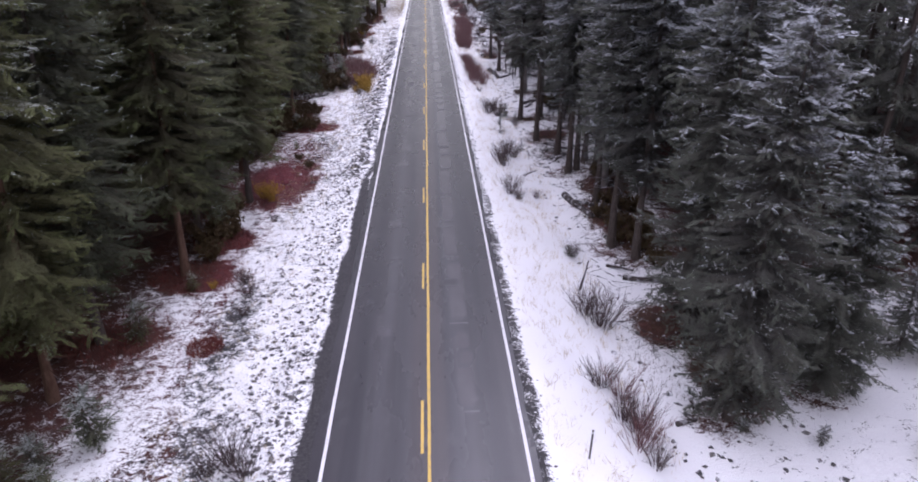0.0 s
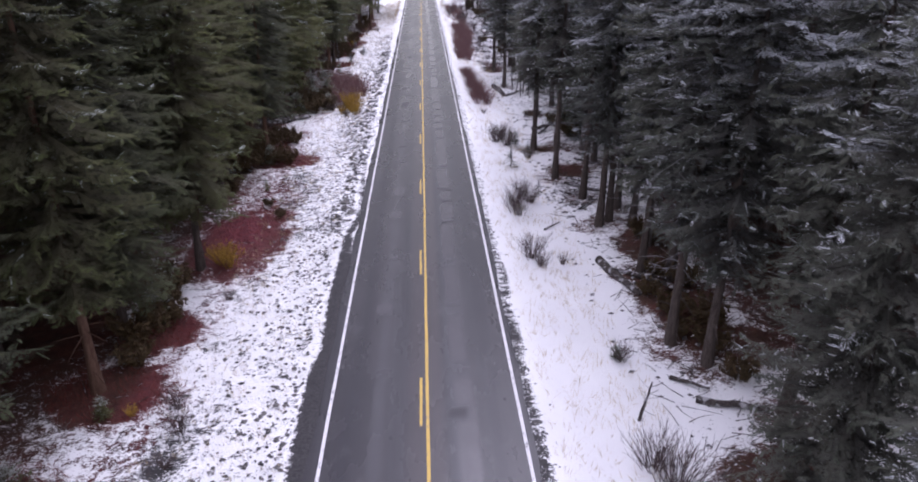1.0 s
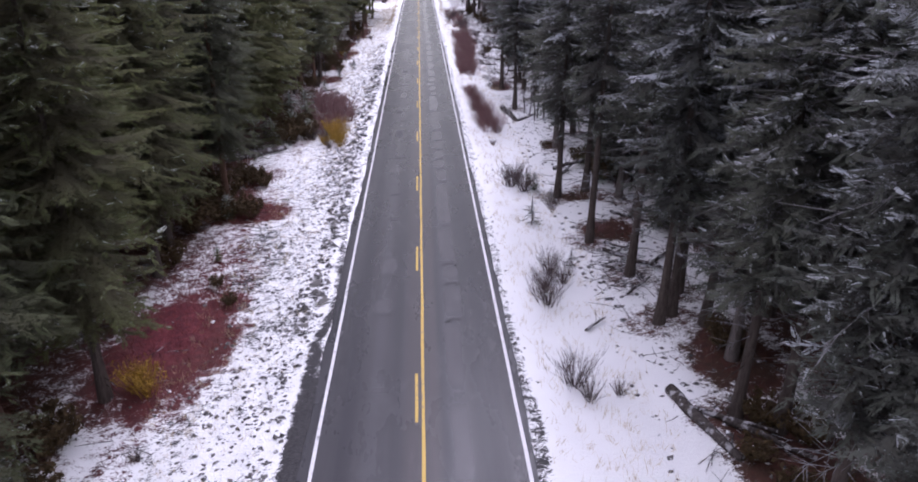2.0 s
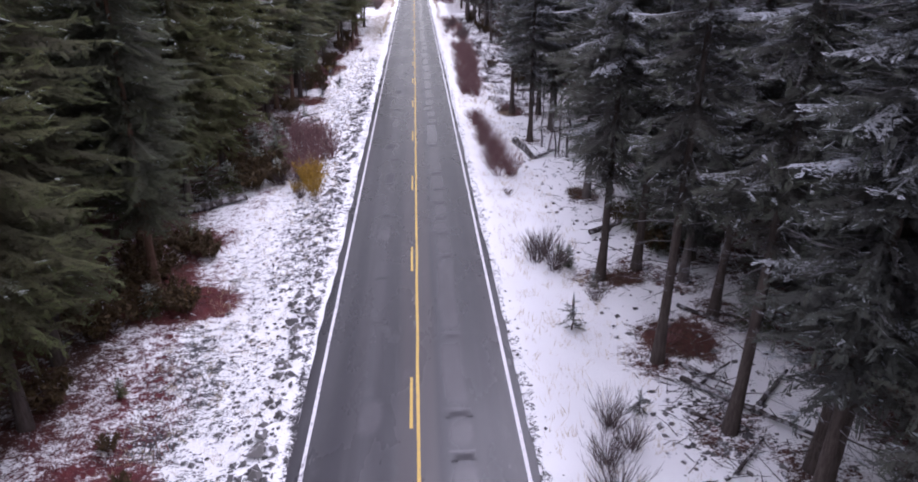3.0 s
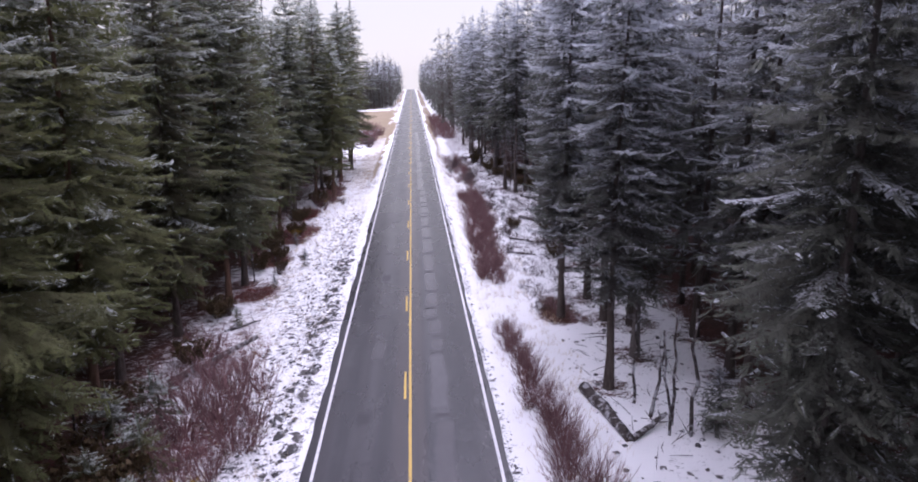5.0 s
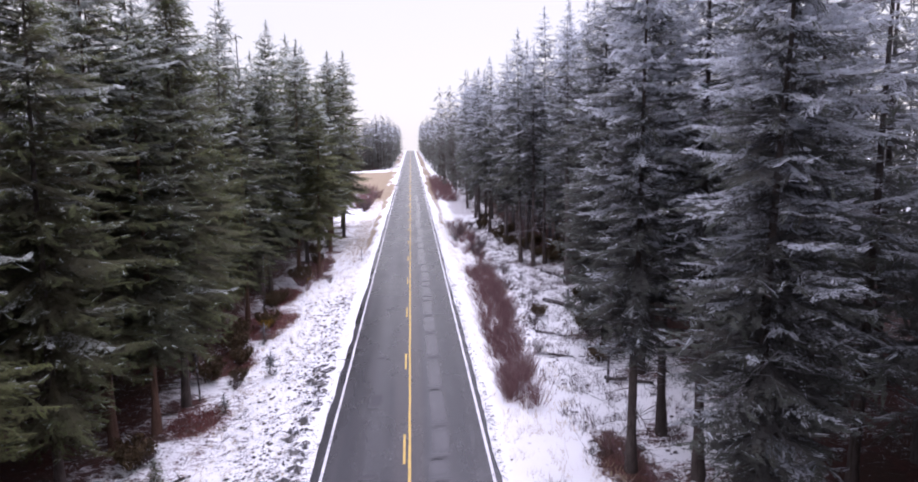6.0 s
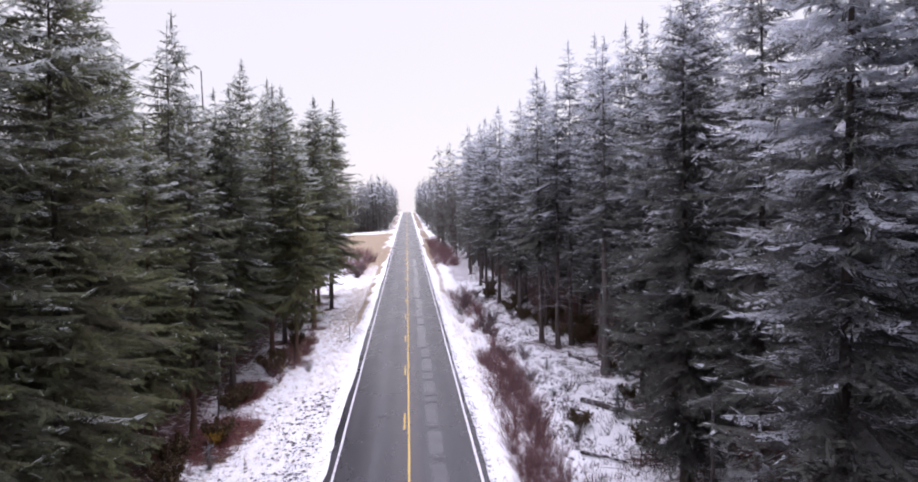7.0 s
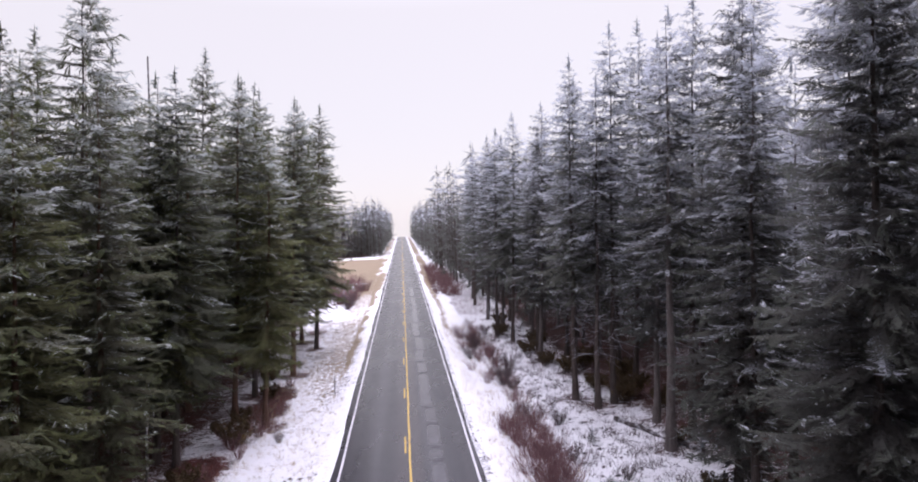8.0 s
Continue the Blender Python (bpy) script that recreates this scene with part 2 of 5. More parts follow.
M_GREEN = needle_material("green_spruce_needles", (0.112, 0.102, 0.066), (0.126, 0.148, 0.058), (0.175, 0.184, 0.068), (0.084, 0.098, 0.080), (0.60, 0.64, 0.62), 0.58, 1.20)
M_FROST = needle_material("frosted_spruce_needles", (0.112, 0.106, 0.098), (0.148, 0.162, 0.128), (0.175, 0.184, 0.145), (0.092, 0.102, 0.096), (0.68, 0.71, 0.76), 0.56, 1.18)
M_BARK = bark_material("spruce_bark", (0.060, 0.046, 0.040), (0.115, 0.095, 0.085))
M_BARK_RED = bark_material("reddish_bark", (0.095, 0.052, 0.036), (0.17, 0.105, 0.075))
M_BARK_PALE = bark_material("pale_bark", (0.10, 0.085, 0.078), (0.20, 0.175, 0.165))
M_RIME = bark_material("rimed_branches", (0.16, 0.145, 0.15), (0.46, 0.46, 0.49))
M_LOG = bark_material("snowy_dead_wood", (0.040, 0.032, 0.030), (0.10, 0.086, 0.080), 0.45)
M_WILLOW = twig_material("red_willow_twigs", (0.105, 0.046, 0.050), (0.215, 0.110, 0.104), (0.34, 0.24, 0.24))
M_GREYTWIG = twig_material("grey_brown_twigs", (0.045, 0.030, 0.033), (0.095, 0.066, 0.060), (0.20, 0.17, 0.17))
M_YELLOWTWIG = twig_material("yellow_leafed_twigs", (0.16, 0.085, 0.018), (0.42, 0.27, 0.035), (0.48, 0.30, 0.035))
M_BROWNLEAF = twig_material("brown_olive_leaves", (0.042, 0.026, 0.013), (0.085, 0.060, 0.022), (0.10, 0.062, 0.03))
M_STRAW = twig_material("dry_grass", (0.38, 0.30, 0.18), (0.56, 0.47, 0.31), (0.62, 0.54, 0.40))
M_STONE = stone_material()
M_REDPLANT = twig_material("red_low_plants", (0.10, 0.022, 0.022), (0.20, 0.045, 0.036), (0.22, 0.08, 0.06))
M_POST = paint_material("dark_post_paint", (0.06, 0.055, 0.05), (0.10, 0.09, 0.08))


# ---- mesh helpers ----
def mesh_from(name, verts, faces, material, **attrs):
    """A mesh of arrays: verts (n, 3), faces (m, 3 or 4), with float point attributes."""
    me = bpy.data.meshes.new(name)
    verts, faces = np.asarray(verts, dtype=np.float32), np.asarray(faces, dtype=np.int32)
    side = faces.shape[1]
    me.vertices.add(len(verts))
    me.vertices.foreach_set("co", verts.ravel())
    me.loops.add(faces.size)
    me.loops.foreach_set("vertex_index", faces.ravel())
    me.polygons.add(len(faces))
    me.polygons.foreach_set("loop_start", np.arange(0, faces.size, side, dtype=np.int32))
    me.polygons.foreach_set("use_smooth", np.zeros(len(faces), dtype=bool))
    me.update(calc_edges=True)
    for key, values in attrs.items():
        me.attributes.new(key, "FLOAT", "POINT").data.foreach_set("value", np.asarray(values, dtype=np.float32))
    me.materials.append(material)
    return me


def part(name, me, parent=None, label="", m=None):
    """Links a mesh as one object under a thing or a part."""
    ob = new(name, me)
    ob.parent = parent
    if m is not None:
        ob.matrix_basis = m
    return tagged(ob, label)


def smooth(me):
    me.polygons.foreach_set("use_smooth", np.ones(len(me.polygons), dtype=bool))
    return me


TABLE = np.random.default_rng(5).random((8, 256, 256))


def vnoise(x, y, size, seed=0):
    """Smooth value noise from 0 to 1 with bumps of that size."""
    x, y = np.asarray(x, dtype=float) / size + 37.3 * seed, np.asarray(y, dtype=float) / size + 11.7 * seed
    ix, iy = np.floor(x).astype(int), np.floor(y).astype(int)
    fx, fy = x - ix, y - iy
    fx, fy = fx * fx * (3 - 2 * fx), fy * fy * (3 - 2 * fy)
    tb = TABLE[seed % 8]
    a, b = tb[ix % 256, iy % 256], tb[(ix + 1) % 256, iy % 256]
    c, d = tb[ix % 256, (iy + 1) % 256], tb[(ix + 1) % 256, (iy + 1) % 256]
    return (a * (1 - fx) + b * fx) * (1 - fy) + (c * (1 - fx) + d * fx) * fy


def crest(y):
    """The road runs level, then drops away behind a crest."""
    y = np.asarray(y, dtype=float)
    d = np.clip(y - 700, 0, None)
    return np.where(d < 240, -d * d / 8000, -7.2 - 0.06 * (d - 240))


def bed(x, y):
    """Height of the snowy ground without its small bumps."""
    x, y = np.asarray(x, dtype=float), np.asarray(y, dtype=float)
    z = np.interp(x, [-400, -30, -9.5, -6.5, -5.0, -4.25, -3.9, 3.7, 4.1, 5.0, 6.5, 9.0, 30, 400],
                  [0.5, -0.7, -0.85, -0.5, -0.16, -0.07, -0.15, -0.15, -0.06, -0.16, -0.5, -0.85, -0.7, 0.5])
    far = np.clip((np.abs(x) - 7) / 6, 0, 1)
    return z + far * 0.5 * (vnoise(x, y, 14, 1) - 0.5) + crest(y)


def ground_z(x, y):
    x, y = np.asarray(x, dtype=float), np.asarray(y, dtype=float)
    rough = np.clip((np.abs(x) - 4.2) / 0.6, 0, 1) * np.clip((400 - y) / 200, 0.2, 1)
    left = np.where(x < 0, 1.5, 0.5)
    return bed(x, y) + rough * (0.10 * (vnoise(x, y, 1.7, 2) - 0.5) + left * 0.12 * (vnoise(x, y, 0.55, 3) - 0.5))


def tubes(paths, radii, sides=3):
    """Tapered tubes along polylines, all of one length: paths (n, k, 3), radii (n, k)."""
    paths, radii = np.asarray(paths, dtype=float), np.asarray(radii, dtype=float)
    n, k, _ = paths.shape
    way = np.gradient(paths, axis=1)
    way /= np.linalg.norm(way, axis=2, keepdims=True) + 1e-9
    ref = np.where(np.abs(way[..., 2:3]) > 0.9, [[[1.0, 0, 0]]], [[[0, 0, 1.0]]])
    u = np.cross(way, ref)
    u /= np.linalg.norm(u, axis=2, keepdims=True) + 1e-9
    v = np.cross(way, u)
    a = np.arange(sides) * 2 * math.pi / sides
    ring = u[:, :, None] * np.cos(a)[None, None, :, None] + v[:, :, None] * np.sin(a)[None, None, :, None]
    verts = (paths[:, :, None] + ring * radii[:, :, None, None]).reshape(-1, 3)
    i, j, s = np.meshgrid(np.arange(n), np.arange(k - 1), np.arange(sides), indexing="ij")
    s2 = (s + 1) % sides
    base = i * k * sides + j * sides
    faces = np.stack([base + s, base + s2, base + sides + s2, base + sides + s], axis=-1).reshape(-1, 4)
    along = np.tile(np.repeat(np.linspace(0, 1, k), sides), n)
    return verts, faces, along


# ---- trees ----
def crown_arrays(r, height, low, radius, gap, per, segs, tufts_a_side, tuft, frost_haze, sparse=0.0, crust=0.5):
    """Spruce foliage: whorls of drooping boughs, each a ragged gabled mat of twigs fringed with tufts of needles."""
    hs, az, ln, sl = [], [], [], []
    z, lobe = low, r.uniform(0, 6.28, 4)
    while z < height - 0.12:
        u = (z - low) / (height - low)
        full = radius * 1.08 * (1 - math.exp(-0.48 * (height - z) / radius * (25 / height) ** 0.5)) * min(1.0, 0.60 + u * 3.2) + 0.04
        count = max(3, int(round(per * (0.60 + 0.40 * (1 - u)))))
        turn = r.random() * 6.28
        for i in range(count):
            if r.random() < sparse:
                continue
            a = turn + i * 6.283 / count + r.normal(0, 0.25)
            h = z + r.normal(0, gap * 0.35)
            # fuller on some sides and levels than on others
            bulge = 1 + 0.16 * math.sin(2 * a + 0.8 * h + lobe[0]) + 0.12 * math.sin(a - 1.7 * h + lobe[1])
            hs.append(h), az.append(a)
            ln.append(full * bulge * (r.uniform(0.72, 1.08) if r.random() < 0.93 or u < 0.2 else r.uniform(1.05, 1.20)))
            sl.append(-0.12 + 0.62 * u ** 1.6 + r.normal(0, 0.17))
        z += gap * (0.45 + 0.65 * (1 - u))
    hs, az, ln, sl = (np.array(v) for v in (hs, az, ln, sl))
    nb = len(hs)
    out = np.stack([np.cos(az), np.sin(az), np.zeros(nb)], 1)
    side = np.stack([-np.sin(az), np.cos(az), np.zeros(nb)], 1)
    bend = r.normal(0, 0.10, nb)
    bough_f = r.normal(0, 0.20, nb) + frost_haze - 0.24 + 0.95 * (np.clip(hs, 0, None) / height) ** 1.15
    wide = r.uniform(0.75, 1.25, nb)

    def on(t, w, drop):
        """A point at t along the bough, w to its side and drop below it, in shares of its length."""
        q = out * (ln * t)[:, None] + side * (ln * (w + bend * t * t))[:, None]
        q[:, 2] = hs + ln * (sl * t - 0.30 * t ** 2 + 0.20 * t ** 4 - drop)
        return q

    # outer: 0 inside the crown to 1 outside, steers its painted shading
    tri, fr, outer, web = [], [], [], []
    # the mat of twigs: two sloping halves along the bough
    ts = np.linspace(0.08, 0.97, segs + 1)
    ws = np.interp(ts, [0, 0.25, 0.6, 0.85, 1.0], [0.04, 0.13, 0.18, 0.14, 0.02])
    mid = [on(t + r.normal(0, 0.02, nb), 0, 0) for t in ts]
    for sign in (-1, 1):
        edge = [on(t + r.normal(0.03, 0.04, nb), sign * w * wide * r.uniform(0.6, 1.3, nb), w * r.uniform(0.15, 0.75, nb)) for t, w in zip(ts, ws)]
        for k in range(segs):
            m0, m1, e0, e1 = mid[k], mid[k + 1], edge[k], edge[k + 1]
            f0, f1 = bough_f + 0.22 * ts[k] - 0.14, bough_f + 0.22 * ts[k + 1] - 0.14
            for pts, fro, t3, w3 in (((m0, m1, e1), (f0, f1, f1 - 0.10), (ts[k], ts[k + 1], ts[k + 1]), (0.2, 0.2, 1)),
                                     ((m0, e1, e0), (f0, f1 - 0.10, f0 - 0.10), (ts[k], ts[k + 1], ts[k]), (0.2, 1, 1))):
                tri.append(np.stack(pts, 1)), fr.append(np.stack(fro, 1))
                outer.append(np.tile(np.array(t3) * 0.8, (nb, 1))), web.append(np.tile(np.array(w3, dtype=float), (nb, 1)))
    # tufts of needles along both edges and at the tip
    size = tuft * np.clip(ln / 1.6, 0.30, 1.0)
    for sign in (-1, 1):
        for k in range(tufts_a_side):
            t = np.clip((k + r.uniform(0.2, 1.0, nb)) / tufts_a_side, 0.12, 1.0) ** 0.8
            w = sign * np.interp(t, [0, 0.25, 0.6, 0.85, 1.0], [0.04, 0.13, 0.18, 0.14, 0.02]) * wide * r.uniform(0.2, 1.0, nb)
            q = on(t, w, np.abs(w) * 0.4)
            ang = sign * r.uniform(0.1, 1.2, nb)
            d = out * np.cos(ang)[:, None] + side * np.sin(ang)[:, None]
            hang = np.where(r.random(nb) < 0.35, r.uniform(0.3, 1.0, nb), 0)
            d[:, 2] = r.normal(-0.05, 0.28, nb) - 0.25 * (1 - t) - hang
            across = np.cross(d, [0, 0, 1.0])
            across /= np.linalg.norm(across, axis=1, keepdims=True) + 1e-9
            across[:, 2] += r.normal(0, 0.45, nb)
            l = size * r.uniform(0.6, 1.35, nb)
            top = bough_f + 0.25 * t - 0.55 * hang
            h = across * (l * r.uniform(0.16, 0.30, nb))[:, None]
            tip = q + d * l[:, None]
            tip[:, 2] += 0.12 * l
            waist = q + d * (l * 0.35)[:, None]
            for s2 in (-1, 1):
                tri.append(np.stack([q - d * (l * 0.25)[:, None], waist + s2 * h, tip + s2 * 0.25 * h], 1))
                fr.append(np.stack([top - 0.30, top - 0.10, top + 0.10], 1))
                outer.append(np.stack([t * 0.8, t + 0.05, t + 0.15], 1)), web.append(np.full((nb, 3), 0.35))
            if crust > 0:
                # rime lying along the upper side of the tuft
                sel = (r.random(nb) < crust) & (hang == 0)
                q2, w2 = (q + [0, 0, 0.03])[sel], (h * r.uniform(0.30, 0.65, nb)[:, None])[sel]
                tri.append(np.stack([q2 - w2, q2 + w2, (tip + [0, 0, 0.03])[sel]], 1))
                fr.append(np.repeat((top + 0.30)[sel][:, None], 3, 1) + np.array([[0.0, 0.0, 0.2]]))
                outer.append(np.repeat(t[sel][:, None], 3, 1)), web.append(np.full((int(sel.sum()), 3), 0.5))
    # the leading shoot
    for k in range(4):
        a = k * 1.57
        foot = np.array([0.10 * math.cos(a), 0.10 * math.sin(a), height - 0.9])
        tri.append(np.array([[foot, foot * [-1, -1, 1], [0, 0, height + 0.35]]]))
        fr.append(np.full((1, 3), frost_haze + 0.55)), outer.append(np.ones((1, 3))), web.append(np.zeros((1, 3)))
    tri = np.concatenate(tri).reshape(-1, 3)
    return tri, np.arange(len(tri)).reshape(-1, 3), np.concatenate(fr).ravel(), np.concatenate(outer).ravel(), np.concatenate(web).ravel()


def trunk_arrays(r, height, foot, low, stubs=14, sides=9):
    k = 12
    z = np.linspace(-0.25, height * 0.985, k)
    bend = np.cumsum(r.normal(0, 0.035, (k, 2)), axis=0)
    bend -= bend[0]
    path = np.column_stack([bend, z])[None]
    rad = foot * (1 - z / height) ** 1.15 * 0.92 + 0.010
    rad[0] *= 1.45
    v, f, _ = tubes(path, rad[None], sides)
    if stubs:
        h = r.uniform(0.8, low + 2.5, stubs)
        a = r.uniform(0, 6.28, stubs)
        l = r.uniform(0.5, 1.7, stubs)
        s = np.linspace(0, 1, 3)
        dx, dy = np.cos(a), np.sin(a)
        path = np.stack([dx[:, None] * l[:, None] * s, dy[:, None] * l[:, None] * s,
                         h[:, None] - 0.22 * l[:, None] * s ** 1.4], -1)
        rad = np.repeat(np.array([[0.035, 0.022, 0.008]]), stubs, 0)
        v2, f2, _ = tubes(path, rad, 3)
        f = np.concatenate([f, f2 + len(v)])
        v = np.concatenate([v, v2])
    return v, f


def spruce(name, seed, height, low, radius, needles, bark, frost_haze, detail, sparse=0.0, foot=None, limbs=0):
    """A spruce standing at the origin: trunk and crown under an empty."""
    r = np.random.default_rng(seed)
    # gap between whorls, boughs a whorl, pieces of a mat, tufts a side, length of a tuft, share of rimed tufts
    gap, per, segs, tufts_a_side, tuft, crust = ((0.40, 8, 3, 5, 0.38, 0.55), (0.84, 6, 2, 2, 0.66, 0.4), (0.17, 7, 2, 3, 0.24, 0.5), (0.50, 7, 3, 5, 0.46, 0.5))[detail]
    tree = new(name)
    v, f = trunk_arrays(r, height, foot or height * 0.0092, low, 14 if detail in (0, 3) else 5 if detail == 1 else 0, 9 if detail == 0 else 6)
    part("trunk", smooth(mesh_from("trunk", v, f, bark)), tree)
    v, f, fr, shoot_light, web = crown_arrays(r, height, low, radius, gap, per, segs, tufts_a_side, tuft, frost_haze, sparse, crust)
    part("crown", mesh_from("crown", v, f, needles, frost=fr, shoot_light=shoot_light, web=web), tree)
    if limbs:
        v, f = bare_limbs(r, limbs, 3.6, low + 11.0)
        tagged(part("limb_spray", mesh_from("limb_spray", v, f, M_RIME), tree, "dead rime-covered branches"), kind="stuff")
    return tree


def bare_limbs(r, count, z0, z1):
    """Dead side branches low on a trunk, each with a few twigs."""
    a, z, l = r.uniform(0, 6.283, count), r.uniform(z0, z1, count), r.uniform(0.6, 2.1, count)
    d = np.stack([np.cos(a), np.sin(a), r.normal(-0.12, 0.15, count)], 1)
    p = np.stack([a * 0, a * 0, z], 1) + d * 0.1
    mid = p + d * (l * 0.5)[:, None] + r.normal(0, 0.08, (count, 3))
    end = p + d * l[:, None] + r.normal(0, 0.15, (count, 3)) + [0, 0, -0.1]
    v, f, _ = tubes(np.stack([p, mid, end], 1), np.repeat(np.array([[0.018, 0.012, 0.005]]), count, 0), 3)
    pick = np.repeat(np.arange(count), 5)
    n = len(pick)
    q = mid[pick] + (end - mid)[pick] * r.uniform(-0.5, 1.0, n)[:, None]
    w = d[pick] + r.normal(0, 0.6, (n, 3)) * [1, 1, 0.45]
    tv, tf, _ = tubes(np.stack([q, q + w * r.uniform(0.25, 0.7, n)[:, None]], 1), np.repeat(np.array([[0.011, 0.005]]), n, 0), 3)
    return np.concatenate([v, tv]), np.concatenate([f, tf + len(v)])


# trees whose feet show: x, y, height, kind
LEFT_TREES = [
    (-16.0, 23.7, 24, 3), (-15.8, 28.0, 25, 0), (-13.9, 34.8, 26, 1), (-14.3, 38.8, 24, 2), (-12.9, 46.2, 25, 0),
    (-15.0, 43.0, 26, 3), (-14.8, 52.0, 25, 1), (-14.5, 57.0, 26, 0), (-15.4, 61.4, 27, 2), (-13.6, 68.2, 25, 3),
    (-15.8, 72.5, 26, 1), (-15.2, 79.5, 26, 0), (-14.2, 84.6, 25, 2), (-13.8, 90.7, 27, 1), (-16.6, 91.5, 25, 3),
    (-15.5, 97.0, 26, 0), (-14.6, 103.5, 25, 2), (-14.8, 109.0, 26, 3), (-13.4, 110.9, 24, 1), (-13.2, 115.0, 27, 0),
    (-14.6, 121.0, 26, 2), (-14.2, 127.0, 19.5, 1), (-13.6, 132.0, 21, 3), (-16.4, 137.3, 27.8, 4), (-13.8, 142.7, 23.6, 2),
    (-12.3, 150.9, 25, 1), (-10.0, 150.0, 21, 3), (-12.6, 158.8, 26, 2), (-17.0, 159.4, 29, 0), (-10.7, 166.6, 26.4, 1),
    (-11.6, 172.0, 27, 2), (-17.4, 173.0, 29.8, 3), (-16.8, 181.0, 30, 4), (-10.2, 180.0, 28, 0), (-12.4, 184.0, 26, 1), (-11.5, 191.0, 27, 2),
    (-19.0, 134.5, 24, 2), (-22.3, 143.5, 26.2, 0), (-18.6, 146.0, 26, 2), (-23.5, 136.0, 25, 0), (-17.8, 129.5, 25, 2), (-21.0, 131.0, 26, 3), (-15.2, 143.5, 23.5, 2),
]
RIGHT_TREES = [
    (12.1, 20.6, 17, 5), (16.3, 21.9, 11, 5), (12.6, 26.0, 19, 5), (14.0, 31.0, 25, 0), (12.3, 34.4, 24, 0), (11.3, 36.2, 25, 1),
    (13.2, 42.0, 26, 3), (11.9, 42.8, 24, 1), (13.4, 46.6, 25, 2), (11.3, 49.8, 26, 1), (12.1, 50.4, 25, 4), (13.3, 49.4, 24, 1),
    (11.3, 54.7, 26, 4), (10.2, 59.3, 25, 4), (13.2, 52.6, 26, 1), (14.0, 62.7, 24, 3), (9.7, 66.9, 25, 1), (11.9, 67.8, 27, 1),
    (13.9, 66.3, 24, 2), (16.6, 74.4, 25, 5), (11.8, 78.8, 27, 2), (14.2, 83.0, 25, 1), (15.4, 89.6, 26, 0),
    (10.1, 93.0, 24, 3), (12.6, 96.5, 26, 2), (13.8, 101.0, 25, 1), (9.9, 103.2, 25, 3), (12.5, 106.5, 26, 4), (12.4, 102.0, 27, 4), (14.4, 115.0, 26, 0),
    (15.6, 76.2, 24, 5), (15.2, 68.6, 24, 5), (16.6, 60.6, 23, 5), (13.6, 120.0, 25, 5), (15.4, 122.6, 26, 5), (16.1, 133.0, 25.6, 5), (15.7, 130.6, 22, 0), (15.6, 140.0, 26, 6), (16.8, 145.4, 26, 2), (12.9, 151.6, 26, 1),
    (13.9, 149.1, 24, 4), (15.4, 150.1, 28, 4), (18.6, 154.5, 29.5, 3), (17.6, 141.5, 27.4, 1), (20.2, 139.0, 28, 4), (13.1, 165.5, 25, 2), (15.0, 160.0, 26, 1), (12.3, 177.0, 26, 0), (11.2, 181.7, 25, 3),
    (14.0, 171.0, 23.2, 4), (12.8, 188.0, 25, 1), (11.9, 196.0, 26, 2), (13.0, 204.0, 25, 0), (11.8, 212.0, 26, 3), (12.4, 221.0, 25, 1),
]


def too_near(x, y, taken, gap):
    return any((x - a) ** 2 + (y - b) ** 2 < gap * gap for a, b in taken)


taken = [(x, y) for x, y, *_ in LEFT_TREES + RIGHT_TREES]
near_wood, far_wood = [], []
fill = np.random.default_rng(23)
for side in (-1, 1):
    for _ in range(7000):
        y, d = fill.uniform(-25, 740), fill.uniform(0, 1) ** 1.3 * 38
        edge = np.interp(y, [0, 20, 60, 150, 240], [16.5, 16.5, 16.0, 16.5, 13.5])
        if side > 0:
            edge = np.interp(y, [0, 25, 31, 34, 70, 125, 160, 230, 300], [27, 26, 22, 16.0, 15.5, 16.5, 16, 12.5, 10])
        elif y > 196:
            edge = np.interp(y, [196, 230, 372, 392], [30, 75, 75, 9.5])
        x = side * (edge + d)
        if d > (38 if y < 300 or (side < 0 and 378 < y < 450) else 15) or too_near(x, y, taken, 3.3 if y < 240 else 3.5 if side < 0 and 375 < y < 430 else 5.1):
            continue
        taken.append((x, y))
        row = (x, y, fill.uniform(20.5, 24.5) if 118 < y < 222 else fill.uniform(22, 30) if y < 300 else fill.uniform(20, 27), int(fill.integers(0, 4)))
        (near_wood if y > 12 and y < 215 and abs(x) < edge + 13 else far_wood).append(row)

back_row = []  # a closed second row on the green side
for _ in range(700):
    x, y = -fill.uniform(17.5, 27), fill.uniform(112, 190)
    if not too_near(x, y, taken + back_row, 2.7):
        back_row.append((x, y))
        near_wood.append((x, y, fill.uniform(23.0, 26.0), int(fill.integers(0, 4))))

outer = []  # the wood goes on, thinner, on both sides
for side in (-1, 1):
    for _ in range(2600):
        x, y = side * fill.uniform(52, 108), fill.uniform(0, 620)
        if (side < 0 and 185 < y < 400) or too_near(x, y, outer, 12.0):
            continue
        outer.append((x, y))
        far_wood.append((x, y, fill.uniform(23, 30), 4))

